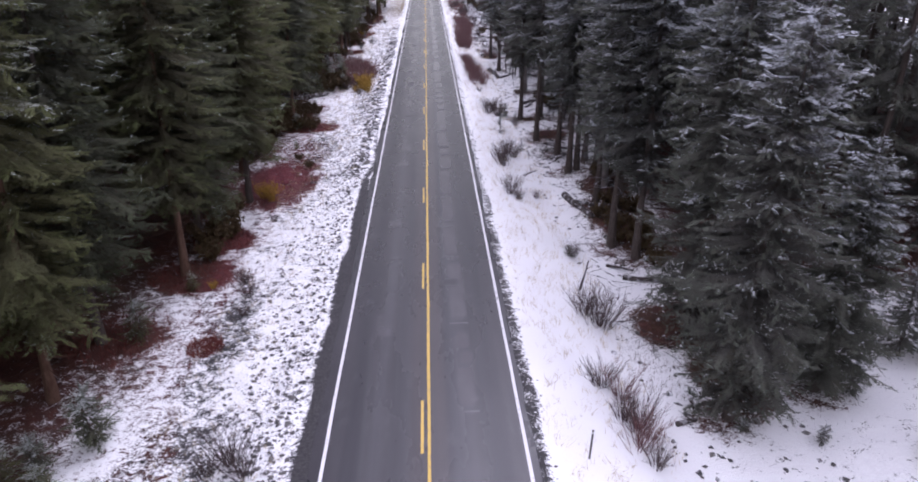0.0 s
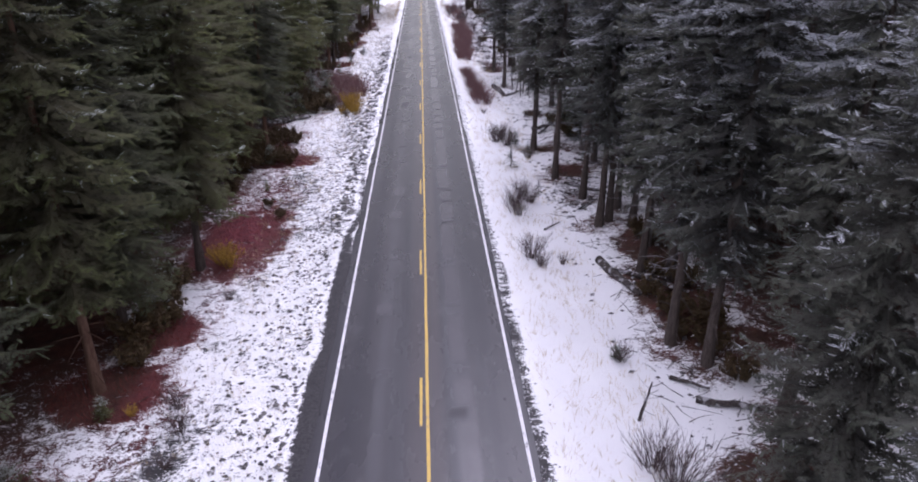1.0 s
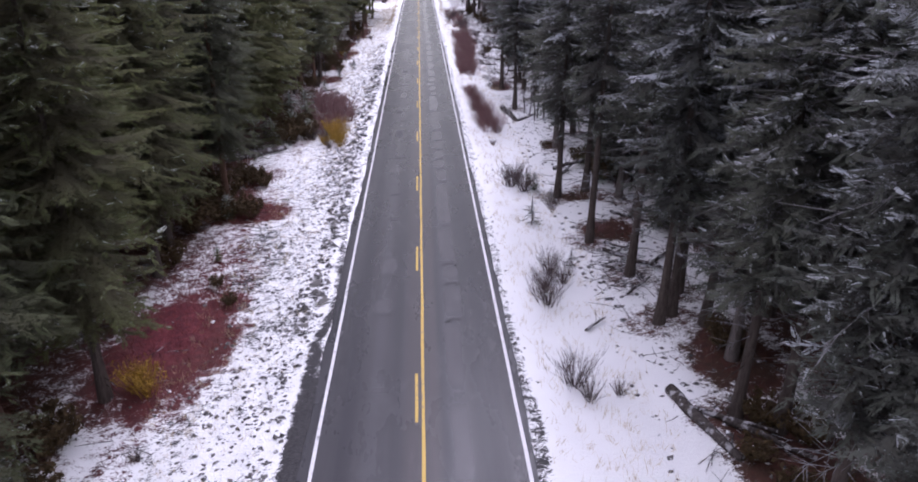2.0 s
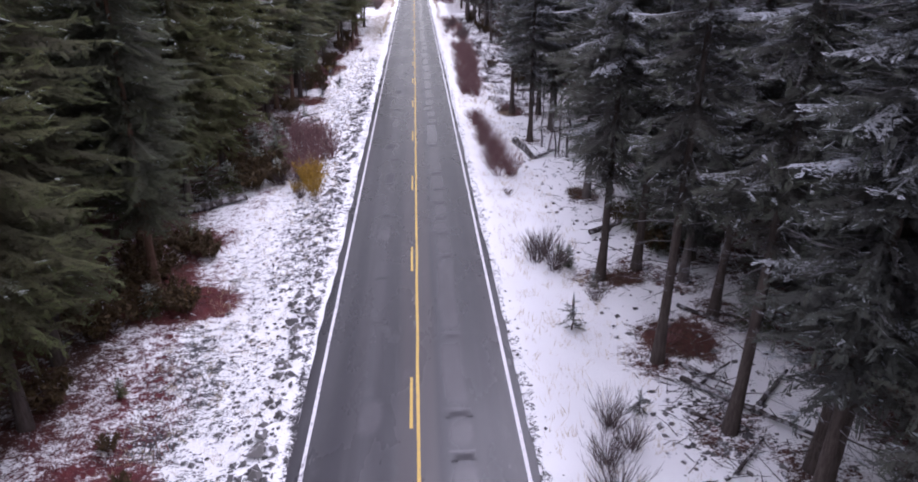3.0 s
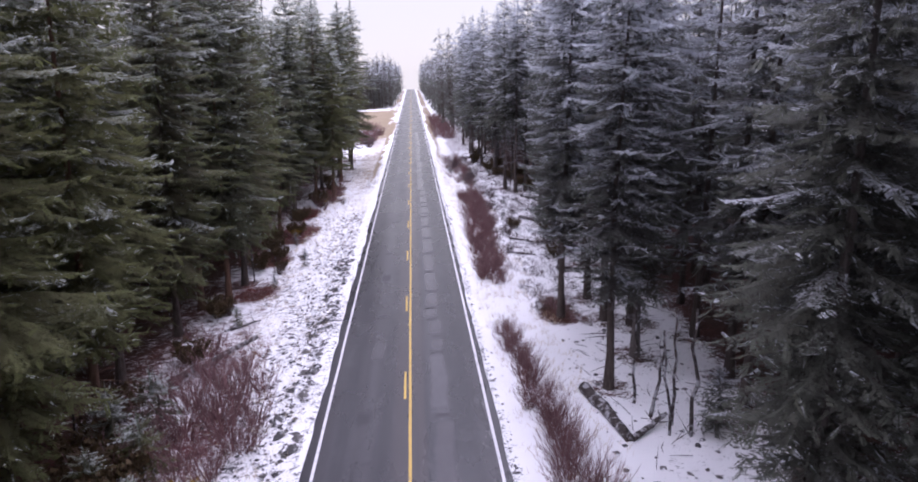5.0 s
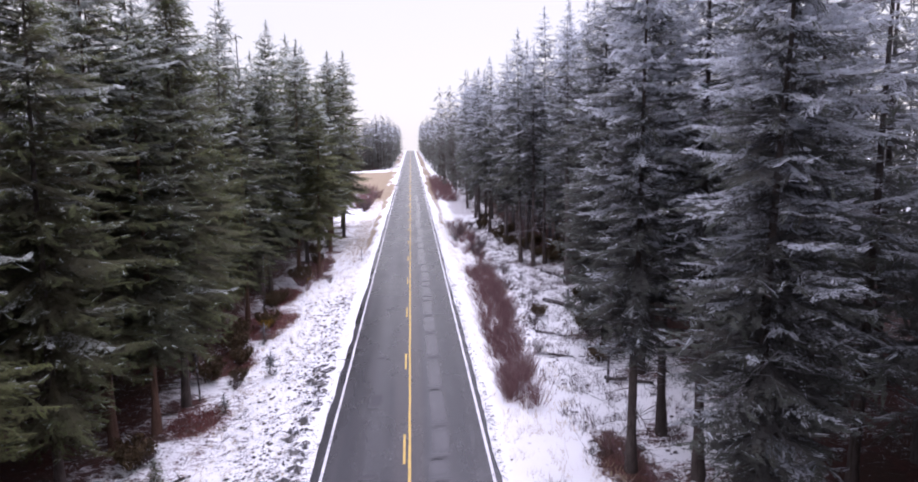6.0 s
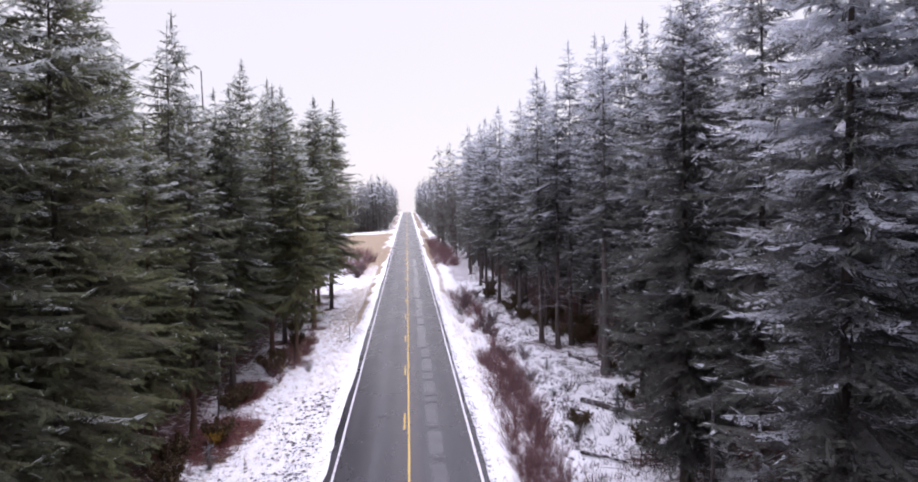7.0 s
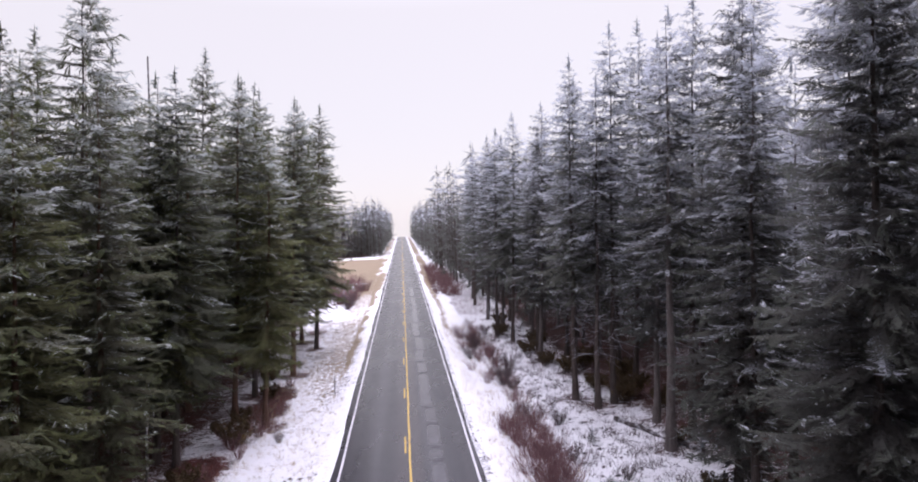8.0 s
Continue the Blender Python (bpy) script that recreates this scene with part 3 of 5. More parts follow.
# ---- the ground: one sheet to the horizon ----
PATCHES = [  # x, y, half width, half length, strength of snow-free red litter
    (-11.4, 50.2, 2.7, 5.2, 1.08), (-12.9, 39.4, 1.8, 1.9, 1.0), (-13.2, 34.6, 2.6, 2.0, 1.0), (-14.8, 28.2, 2.3, 2.2, 0.9), (-11.8, 66.0, 2.8, 2.3, 0.9), (-13.4, 74.0, 2.6, 2.4, 0.8),
    (-15.0, 89.6, 3.2, 2.2, 1.0), (-13.8, 69.2, 2.2, 2.6, 0.9), (15.4, 72.6, 2.4, 3.0, 1.0), (-12.0, 131.5, 2.3, 4.4, 1.0), (-11.6, 112.0, 1.5, 2.2, 0.8), (-12.2, 140.8, 1.5, 3.4, 1.0), (-10.8, 156.0, 1.6, 6.5, 0.9), (-13.0, 122.0, 2.2, 3.0, 0.9),
    (-11.0, 57.2, 2.4, 3.4, 0.58), (-9.9, 99.5, 1.6, 3.4, 0.5), (-9.6, 90.0, 1.6, 3.0, 0.7), (-10.6, 27.2, 0.8, 0.8, 0.6),
    (12.3, 27.0, 2.0, 2.1, 1.0), (10.7, 24.8, 1.7, 2.8, 0.47), (13.2, 23.0, 1.5, 2.6, 1.0), (14.6, 35.6, 2.6, 2.2, 0.8), (11.9, 61.0, 1.9, 1.7, 1.0), (11.5, 79.6, 0.9, 1.2, 0.9), (13.6, 46.8, 2.0, 3.4, 0.9), (9.9, 104.4, 1.2, 2.6, 0.9),
    (13.2, 123.0, 1.6, 1.6, 0.7), (9.2, 180.0, 2.0, 4.0, 0.6), (11.0, 66.8, 1.2, 1.0, 0.8), (12.9, 39.6, 2.1, 4.4, 1.0),
]


def band(v, lo, hi, soft):
    return np.clip((v - lo) / soft, 0, 1) * np.clip((hi - v) / soft, 0, 1)


def make_ground():
    xs = np.concatenate([[-2500, -1200, -500, -220, -120], np.arange(-80, -20, 4), np.arange(-20, -16, 1), np.arange(-16, -3.9, 0.24),
                         [-3.0, 0, 3.0], np.arange(3.9, 16, 0.26), np.arange(16, 20, 1), np.arange(20, 81, 4), [120, 220, 500, 1200, 2500]])
    ys = np.concatenate([[-1500, -600, -250, -120, -60, -30, -10, 0], np.arange(12, 60, 0.3), np.arange(60, 110, 0.45), np.arange(110, 180, 0.8), np.arange(180, 300, 2), np.arange(300, 1000, 10),
                         [1050, 1150, 1300, 1600, 2200, 3200, 4500]])
    gx, gy = np.meshgrid(xs, ys)
    x, y = gx.ravel(), gy.ravel()
    z = ground_z(x, y)
    nx, ny = len(xs), len(ys)
    i, j = np.meshgrid(np.arange(nx - 1), np.arange(ny - 1))
    a = (j * nx + i).ravel()
    faces = np.stack([a, a + 1, a + nx + 1, a + nx], 1)
    wob = vnoise(x, y, 3.0, 4) * 1.6 - 0.8
    # stony, half-covered verge beside the carriageway
    bare = 0.42 * band(x + wob * 0.9, -13.0, -3.4, 1.4) * np.interp(y, [0, 82, 112, 230], [1, 1, 0.95, 0.92])
    bare += 0.035 * band(x + wob, -12.5, -6.0, 1.0) * band(y, 36, 84, 8)
    bare += 0.075 * band(x + wob * 1.6, -13.5, -8.0, 1.2) * band(y, 10, 75, 8) 
    bare += (0.17 * (vnoise(x, y * 0.6, 4, 5) - 0.5) + 0.12 * (vnoise(x, y, 1.3, 1) - 0.5)) * (x < -4)
    bare = np.maximum(bare, 0.95 * band(x + wob * 0.45, -5.15, -3.4, 0.6) * np.interp(y, [0, 42, 56], [1, 1, 0]))
    bare = np.maximum(bare, 0.70 * band(x + wob * 0.55, -5.1, -3.5, 0.7) * np.interp(y, [0, 50, 66, 110, 150], [1, 1, 0.72, 0.66, 0.55]))
    bare = np.maximum(bare, 0.66 * band(x + wob * 0.25, 3.4, 4.75, 0.4) * np.interp(y, [0, 35, 60], [1.0, 0.9, 0.7]))
    bare = np.maximum(bare, 0.36 * band(x + wob, 8.6, 30, 2.0) + 0.30 * band(-x + wob, 10.5, 40, 2.0))
    litter = np.zeros_like(x)
    w2 = vnoise(x, y, 1.6, 6) * 0.7 + vnoise(x, y, 0.7, 7) * 0.3 - 0.5
    for px, py, rx, ry, k in PATCHES:
        d = np.hypot((x - px) / rx, (y - py) / ry) + w2 * 0.7
        litter = np.maximum(litter, k * np.clip((1.75 - d) / 1.1, 0, 1) * 0.80)
    for tx, ty, *_ in LEFT_TREES + RIGHT_TREES + near_wood:
        sel = (np.abs(x - tx) < 4) & (np.abs(y - ty) < 4)
        d = np.hypot(x[sel] - tx, y[sel] - ty) + w2[sel] * 1.2
        litter[sel] = np.maximum(litter[sel], np.clip((3.0 - d) / 1.9, 0, 1) * (0.62 if tx < 0 else 0.54))
    crimson = 0.6 * band(x, -13, -7.5, 1.0) * band(y, 20, 110, 10)
    for px, py, rx, ry, k in ((-11.8, 51.5, 3.2, 6.5, 1.0), (-10.0, 57.5, 3.6, 6.5, 0.9), (-9.4, 99.5, 2.4, 5.0, 0.9), (-9.5, 90.0, 2.4, 4.0, 0.7), (-12.0, 134, 2.5, 6.0, 0.5)):
        crimson = np.maximum(crimson, k * np.clip(1.3 - np.hypot((x - px) / rx, (y - py) / ry), 0, 1))
    deep = np.clip((np.abs(x) - np.where(x > 0, np.interp(y, [0, 24, 31, 35, 60, 75, 140, 160], [28, 27, 20, 12.8, 13.5, 14.4, 15.0, 13.2]), 12.8)) / 3.5, 0, 1) * np.clip((62 - np.abs(x)) / 14, 0.5, 1)
    litter = np.maximum(litter, deep * (0.68 + 0.22 * (vnoise(x, y, 6, 2) - 0.5)))
    litter = np.maximum(litter, 0.455 * band(x + wob * 1.5, -18, -9.0, 1.5) + 0.14 * band(x + wob, -30, -13.4, 1.6) + 0.03 * band(x + wob, -13, -8.6, 1.0) * band(y, 46, 70, 6) + 0.2 * (vnoise(x, y, 4, 1) - 0.5) * (x < -9) * (x > -18))
    straw = 0.36 * band(x + wob * 0.4, 4.5, 8.4, 1.0) + (0.16 + 0.14 * np.clip((y - 90) / 40, 0, 1)) * band(x + wob, -10.5, -4.5, 1.5)
    straw += 0.75 * band(x, -70, -7.0, 3.0) * band(y, 262, 372, 12) + (0.30 + 0.25 * (vnoise(x * 2, y * 0.5, 5, 3) - 0.5)) * band(y, 205, 800, 70) * (np.abs(x) < 40)
    straw += 0.30 * band(x + 0.5 * wob, -6.2, -3.9, 0.5) * band(y, 150, 300, 20) + 0.22 * band(x + 0.5 * wob, 3.9, 6.4, 0.5) * band(y, 165, 300, 20)
    litter *= 1 - band(x, -80, -6.5, 2) * band(y, 205, 392, 12)
    litter = np.maximum(litter, 0.50 * band(x + wob, 7.0, 16.0, 1.5) * band(y, 188, 340, 15))
    straw += 0.20 * band(x + wob, -12, -5.0, 1.5) * band(y, 140, 270, 25)
    straw += 0.06 * band(x + wob, -8.5, -4.6, 1.0) * band(y, 100, 210, 15)
    me = mesh_from("ground", np.column_stack([x, y, z]), faces, M_GROUND, bare=bare, litter=litter, straw=straw, crimson=crimson)
    return tagged(new("ground", smooth(me)), "patchy thin snow over stony earth, dry grass and red needle litter", "ground", kind="structure")


make_ground()


# ---- the road ----
def make_road():
    ys = np.concatenate([[-400, -120, -40], np.arange(0, 130, 0.5), np.arange(130, 320, 3), np.arange(320, 960, 10)]).astype(float)
    left = -4.12 + 0.16 * (vnoise(ys * 0, ys, 1.3, 1) - 0.5) + 0.2 * (vnoise(ys * 0, ys, 9, 2) - 0.5)
    right = 3.97 + 0.14 * (vnoise(ys * 0 + 50, ys, 1.1, 3) - 0.5) + 0.12 * (vnoise(ys * 0 + 50, ys, 8, 4) - 0.5)
    cols = [(left - 0.05, -0.30), (left, -0.035), (left * 0 - 3.6, -0.02), (left * 0 - 1.8, -0.005), (left * 0, 0.0),
            (left * 0 + 1.8, -0.005), (left * 0 + 3.6, -0.02), (right, -0.035), (right + 0.05, -0.30)]
    v = np.stack([np.column_stack([cx, ys, crest(ys) + cz]) for cx, cz in cols], 1)
    nx, ny = len(cols), len(ys)
    i, j = np.meshgrid(np.arange(nx - 1), np.arange(ny - 1))
    a = (j * nx + i).ravel()
    me = mesh_from("road", v.reshape(-1, 3), np.stack([a, a + 1, a + nx + 1, a + nx], 1), M_ROAD)
    return tagged(new("road", me), "worn grey two-lane asphalt road with patched wheel tracks", "road", kind="structure")


road = make_road()


def crown_of_road(x):
    return np.interp(np.abs(x), [0, 1.8, 3.6, 4.1], [0, -0.005, -0.02, -0.035])


def strip(name, x, width, y0, y1, material, lift=0.008, step=1.0, wander=0.012, label="", worn=False):
    """A painted line or a patch: a thin slab that follows the road. A worn one thins out towards its rim."""
    ys = np.arange(y0, y1 + step * 0.5, step) if y1 - y0 > step * 1.5 else np.linspace(y0, y1, 4 if worn else 2)
    w = wander * (vnoise(ys * 0 + x * 9, ys, 2.5, 5) - 0.5) * 2
    e = wander * (vnoise(ys * 0 + x * 7 + 30, ys, 0.9, 6) - 0.5)
    rows, rim = [], []
    ends = np.clip(np.minimum(ys - ys[0], ys[-1] - ys) / min(0.7, 0.4 * (ys[-1] - ys[0])), 0, 1)
    cols = ((-0.5, -0.004, 0), (-0.5, lift, 0), (-0.22, lift, 1), (0.22, lift, 1), (0.5, lift, 0), (0.5, -0.004, 0)) if worn else ((-0.5, -0.004, 1), (-0.5, lift, 1), (0.5, lift, 1), (0.5, -0.004, 1))
    for cx, dz, inner in cols:
        px = x + cx * width + w + (e if cx > 0 else -e)
        rows.append(np.column_stack([px, ys, crest(ys) + crown_of_road(px) + dz]))
        rim.append(inner * ends if worn else ends * 0 + 1)
    v, nx = np.stack(rows, 1), len(cols)
    i, j = np.meshgrid(np.arange(nx - 1), np.arange(len(ys) - 1))
    a = (j * nx + i).ravel()
    me = mesh_from(name, v.reshape(-1, 3), np.stack([a, a + 1, a + nx + 1, a + nx], 1), material, rim=np.stack(rim, 1).ravel())
    return part(name, me, road, label)


strip("edge_line", -3.66, 0.13, -60, 730, M_WHITE, label="worn white edge line")
strip("edge_line", 3.66, 0.13, -60, 730, M_WHITE, label="worn white edge line")
strip("centre_line", 0.13, 0.12, -60, 730, M_YELLOW, label="solid yellow centre line")
for n in range(-3, 40):
    strip("centre_dash", -0.12, 0.11, 18.4 + 12.19 * n, 21.45 + 12.19 * n, M_YELLOW)

pr = np.random.default_rng(3)
JOINTS = [20.5, 27, 34.1, 39.2, 44.4, 50, 53.6, 55.8, 61, 68.9, 72, 74.3, 76.9, 79.5, 82.8, 90, 97, 99.4, 102.2, 104.3, 107.6, 112.5, 118, 123.5,
          128.3, 133.3, 134.8, 138.9, 141.2, 145.8, 149.8, 160.9, 165.7, 171.7, 180, 190.8, 205, 222, 240]
for y0, y1 in zip(JOINTS, JOINTS[1:]):
    # sunken repairs meet: a dip's shadow, then a pale lip's highlight, painted as bars
    jx, jw = 1.57 + pr.normal(0, 0.06), pr.uniform(0.80, 0.98)
    # repairs farther on get a paler colour, painting in their grazing sheen
    strip("patch", jx, jw + 0.08, y0 + 0.16, y1 - 0.35, M_PATCH_SHEEN if y0 > 88 else M_PATCH, 0.003, 0.35, 0.09, worn=True)
    strip("joint", jx, jw, y0 + 0.05, y0 + 0.16, M_LIP_HIGHLIGHT, 0.004, wander=0.05)
    if y0 > 46:
        strip("dip", jx + 0.05, jw, y0 - 0.42, y0 + 0.05, M_DIP_SHADOW, 0.003, wander=0.05, worn=True)
for y0, length, x, dark in [(26, 1.2, -1.9, 0), (34.0, 0.3, -1.6, 0), (38.6, 1.6, -1.9, 0), (44.6, 0.4, -1.6, 0), (50.5, 1.8, -1.75, 0), (54.5, 2.4, -1.65, 0), (62, 0.4, -1.6, 1),
                            (80.6, 2.6, -1.7, 1), (89, 1.8, -1.9, 1), (71, 2.0, -1.7, 0), (96, 3.0, -1.6, 0), (110, 2.4, -1.8, 1), (23.5, 1.4, 1.9, 0), (30.8, 1.0, 1.3, 1),
                            (66.2, 0.5, -1.6, 1), (74.6, 0.7, -1.6, 1), (86.0, 0.5, -1.5, 1), (102.6, 0.7, -1.6, 1), (118.0, 0.6, -1.7, 1), (130.5, 0.6, -1.6, 1)]:
    strip("patch", x, pr.uniform(0.8, 1.05), y0, y0 + length, M_PATCH_DULL if dark else M_PATCH, 0.006, 0.3, 0.12, worn=True)

# ---- the spruces ----
TALL = {  # foot of the crown and its radius, by side and kind
    -1: [(3.0, 3.3), (3.8, 3.0), (2.5, 3.5), (3.4, 3.2), (5.4, 2.9), (1.0, 3.2)],
    1: [(5.0, 2.5), (5.6, 2.3), (3.6, 2.8), (5.6, 2.4), (7.4, 2.1), (1.6, 2.9), (8.6, 2.2)],
}
LABELS = {
    -1: "tall dark green spruce with lightly frosted boughs",
    1: "tall spruce with frost-whitened drooping boughs and bare lower trunk",
}
protos = {}


def plant(side, detail, kind, x, y, height, turn):
    """One spruce in the wood; trees of a kind share their meshes. Farther on heavier frost also stands in for haze."""
    # zones by distance; the whiter ones paint haze into the needle colour
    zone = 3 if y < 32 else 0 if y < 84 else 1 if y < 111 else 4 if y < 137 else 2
    key = (side, detail, kind, zone)
    lo, rad = TALL[side][kind]
    rad = rad * (1.2 if detail == 1 else 1.0)
    rad, lo = (rad * (1.25 if side < 0 else 1.15), lo + 2.0) if detail == 3 and zone == 2 else (rad, lo + 0.8 * (side < 0))
    lean = (3.0 if side < 0 else 1.5) + 1.6 * (vnoise(x, y, 3.1, 6) - 0.5)
    m = pose(x, y, float(bed(x, y)), 0, float(lean), 0) @ pose(0, 0, 0, 0, 0, turn) @ Matrix.Diagonal((height / 25 * 0.5 + 0.5, height / 25 * 0.5 + 0.5, height / 25, 1))
    if key not in protos:
        bark = (M_BARK, M_BARK_RED, M_BARK, M_BARK_RED, M_BARK, M_BARK)[kind] if side < 0 else (M_BARK, M_BARK, M_BARK_PALE, M_BARK, M_BARK, M_BARK, M_BARK_PALE)[kind]
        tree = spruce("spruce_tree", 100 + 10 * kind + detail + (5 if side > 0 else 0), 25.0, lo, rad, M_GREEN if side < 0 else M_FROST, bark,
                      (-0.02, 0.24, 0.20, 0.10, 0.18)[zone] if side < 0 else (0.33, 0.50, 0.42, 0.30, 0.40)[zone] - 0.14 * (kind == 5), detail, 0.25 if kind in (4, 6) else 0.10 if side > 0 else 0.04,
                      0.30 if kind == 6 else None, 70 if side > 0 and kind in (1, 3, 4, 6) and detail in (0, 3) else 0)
        protos[key] = tagged(tree, LABELS[side], "tree", "spruces beside the road")
        tree.matrix_basis = m
        return tree
    return copy_thing_scaled(protos[key], m)


def copy_thing_scaled(ob, m):
    made = copy_thing(ob, m)
    made.matrix_basis = m
    return made


pt = np.random.default_rng(77)
for side, rows in ((-1, LEFT_TREES), (1, RIGHT_TREES)):
    for x, y, height, kind in rows:
        plant(side, 0 if y < 126 and abs(x) < 16.8 else 3, kind, x, y, height, pt.uniform(0, 360))
near_wood.sort(key=lambda row: abs(row[0]) + 0.05 * row[1])
for x, y, height, kind in near_wood[:205]:
    plant(-1 if x < 0 else 1, 1, kind, x, y, height, pt.uniform(0, 360))


def make_far_wood(rows):
    """All the trees farther off, as one."""
    r = np.random.default_rng(9)
    kinds = []
    for k in range(5):
        v, f, fr, shoot_light, web = crown_arrays(r, 25.0, 2.0, 3.6, 2.2, 5, 1, 1, 1.35, 0.30, 0.0, 0.0) if k < 4 else crown_arrays(r, 25.0, 1.0, 3.8, 2.3, 5, 1, 1, 1.5, 0.36, 0.0, 0.0)
        tv, tf, _ = tubes(np.array([[[0, 0, -0.5], [0, 0, 12], [0, 0, 24]]], dtype=float), np.array([[0.22, 0.13, 0.02]]), 4)
        tf = np.concatenate([tf[:, [0, 1, 2]], tf[:, [0, 2, 3]]])
        kinds.append((v, f, fr, tv, tf, shoot_light, web * 0.5))
    cv, cf, ca, wv, wf, cs, cw = [], [], [], [], [], [], []
    nc = nw = 0
    for x, y, height, kind in rows:
        v, f, fr, tv, tf, shoot_light, web = kinds[kind]
        a, s = r.uniform(0, 6.28), height / 25
        rot = np.array([[math.cos(a), -math.sin(a), 0], [math.sin(a), math.cos(a), 0], [0, 0, 1]])
        at = np.array([x, y, float(bed(x, y))])
        cv.append(v @ rot.T * s + at), cf.append(f + nc), ca.append(fr), cs.append(shoot_light), cw.append(web)
        wv.append(tv * s + at), wf.append(tf + nw)
        nc, nw = nc + len(v), nw + len(tv)
    wood = tagged(new("far_woods"), "dense frosted spruce wood behind the roadside trees", "woods", kind="stuff")
    part("crowns", mesh_from("crowns", np.concatenate(cv), np.concatenate(cf), M_FROST, frost=np.concatenate(ca), shoot_light=np.concatenate(cs), web=np.concatenate(cw)), wood)
    part("trunks", mesh_from("trunks", np.concatenate(wv), np.concatenate(wf), M_BARK), wood)


make_far_wood(near_wood[205:] + far_wood)


# ---- young spruces and small firs ----
def young_spruce(seed, height, radius, needles, sparse=0.05):
    tree = spruce("young_spruce", seed, height, 0.12 * height, radius, needles, M_BARK, 0.30, 2, sparse, 0.02 + height * 0.012)
    return tagged(tree, "small young spruce with snow-tipped needles, growing at the roadside", "tree", "young spruces")


young = [young_spruce(301, 2.6, 0.95, M_GREEN), young_spruce(302, 1.5, 0.5, M_FROST), young_spruce(303, 4.2, 1.2, M_FROST), young_spruce(304, 1.6, 0.75, M_FROST, 0.62)]
YOUNG = [  # x, y, height, kind
    (-12.9, 20.8, 2.8, 0), (-14.4, 19.4, 1.9, 0), (-13.6, 18.2, 1.6, 0), (-15.3, 18.6, 2.2, 0), (-14.0, 28.2, 2.2, 0), (-13.2, 40.2, 2.4, 0), (-12.6, 65.0, 1.8, 0),
    (-13.0, 82.2, 2.6, 0), (-14.4, 81.6, 3.4, 0), (-10.6, 87.4, 3.0, 0), (-11.4, 91.0, 3.2, 0), (-12.0, 85.8, 2.6, 0), (-10.2, 85.0, 1.9, 0), (-12.6, 89.4, 3.4, 0), (-8.9, 118.7, 1.5, 1), (-11.0, 126.5, 1.4, 1),
    (-10.4, 113.0, 1.2, 1), (-10.9, 146.0, 1.6, 0), (-12.9, 33.0, 1.2, 0), (-11.2, 104.8, 1.4, 0), (-11.6, 58.6, 1.0, 0),
    (12.3, 19.7, 0.8, 1), (15.0, 18.9, 0.9, 1), (18.4, 17.4, 2.2, 0), (17.6, 21.5, 1.7, 1), (21.2, 23.9, 4.6, 2), (22.6, 22.0, 3.6, 2), (8.5, 35.2, 0.8, 0), (8.3, 68.2, 1.4, 0), (7.9, 69.0, 1.1, 0),
    (7.1, 61.8, 1.7, 3), (9.1, 66.0, 1.0, 1), (8.4, 56.0, 1.1, 3), (15.0, 61.0, 3.0, 0), (14.3, 75.4, 3.6, 2), (13.6, 88.4, 3.2, 2), (16.6, 138.0, 1.8, 1), (13.4, 130.0, 2.0, 1), (11.4, 142.0, 1.0, 1),
    (10.3, 135.0, 0.8, 1), (15.6, 72.0, 5.0, 0), (16.8, 76.6, 3.4, 2), (14.8, 72.0, 5.0, 2), (14.0, 70.4, 4.0, 0), (13.4, 72.8, 3.0, 0), (15.6, 70.0, 4.4, 0),
]
first = set()
for x, y, height, kind in YOUNG:
    base = young[kind]
    k = height / (2.6, 1.5, 4.2, 1.6)[kind]
    m = pose(x, y, float(ground_z(x, y)) - 0.03, 0, 0, pt.uniform(0, 360)) @ Matrix.Diagonal((k, k, k, 1))
    if kind in first:
        copy_thing_scaled(base, m)
    else:
        base.matrix_basis = m
        first.add(kind)


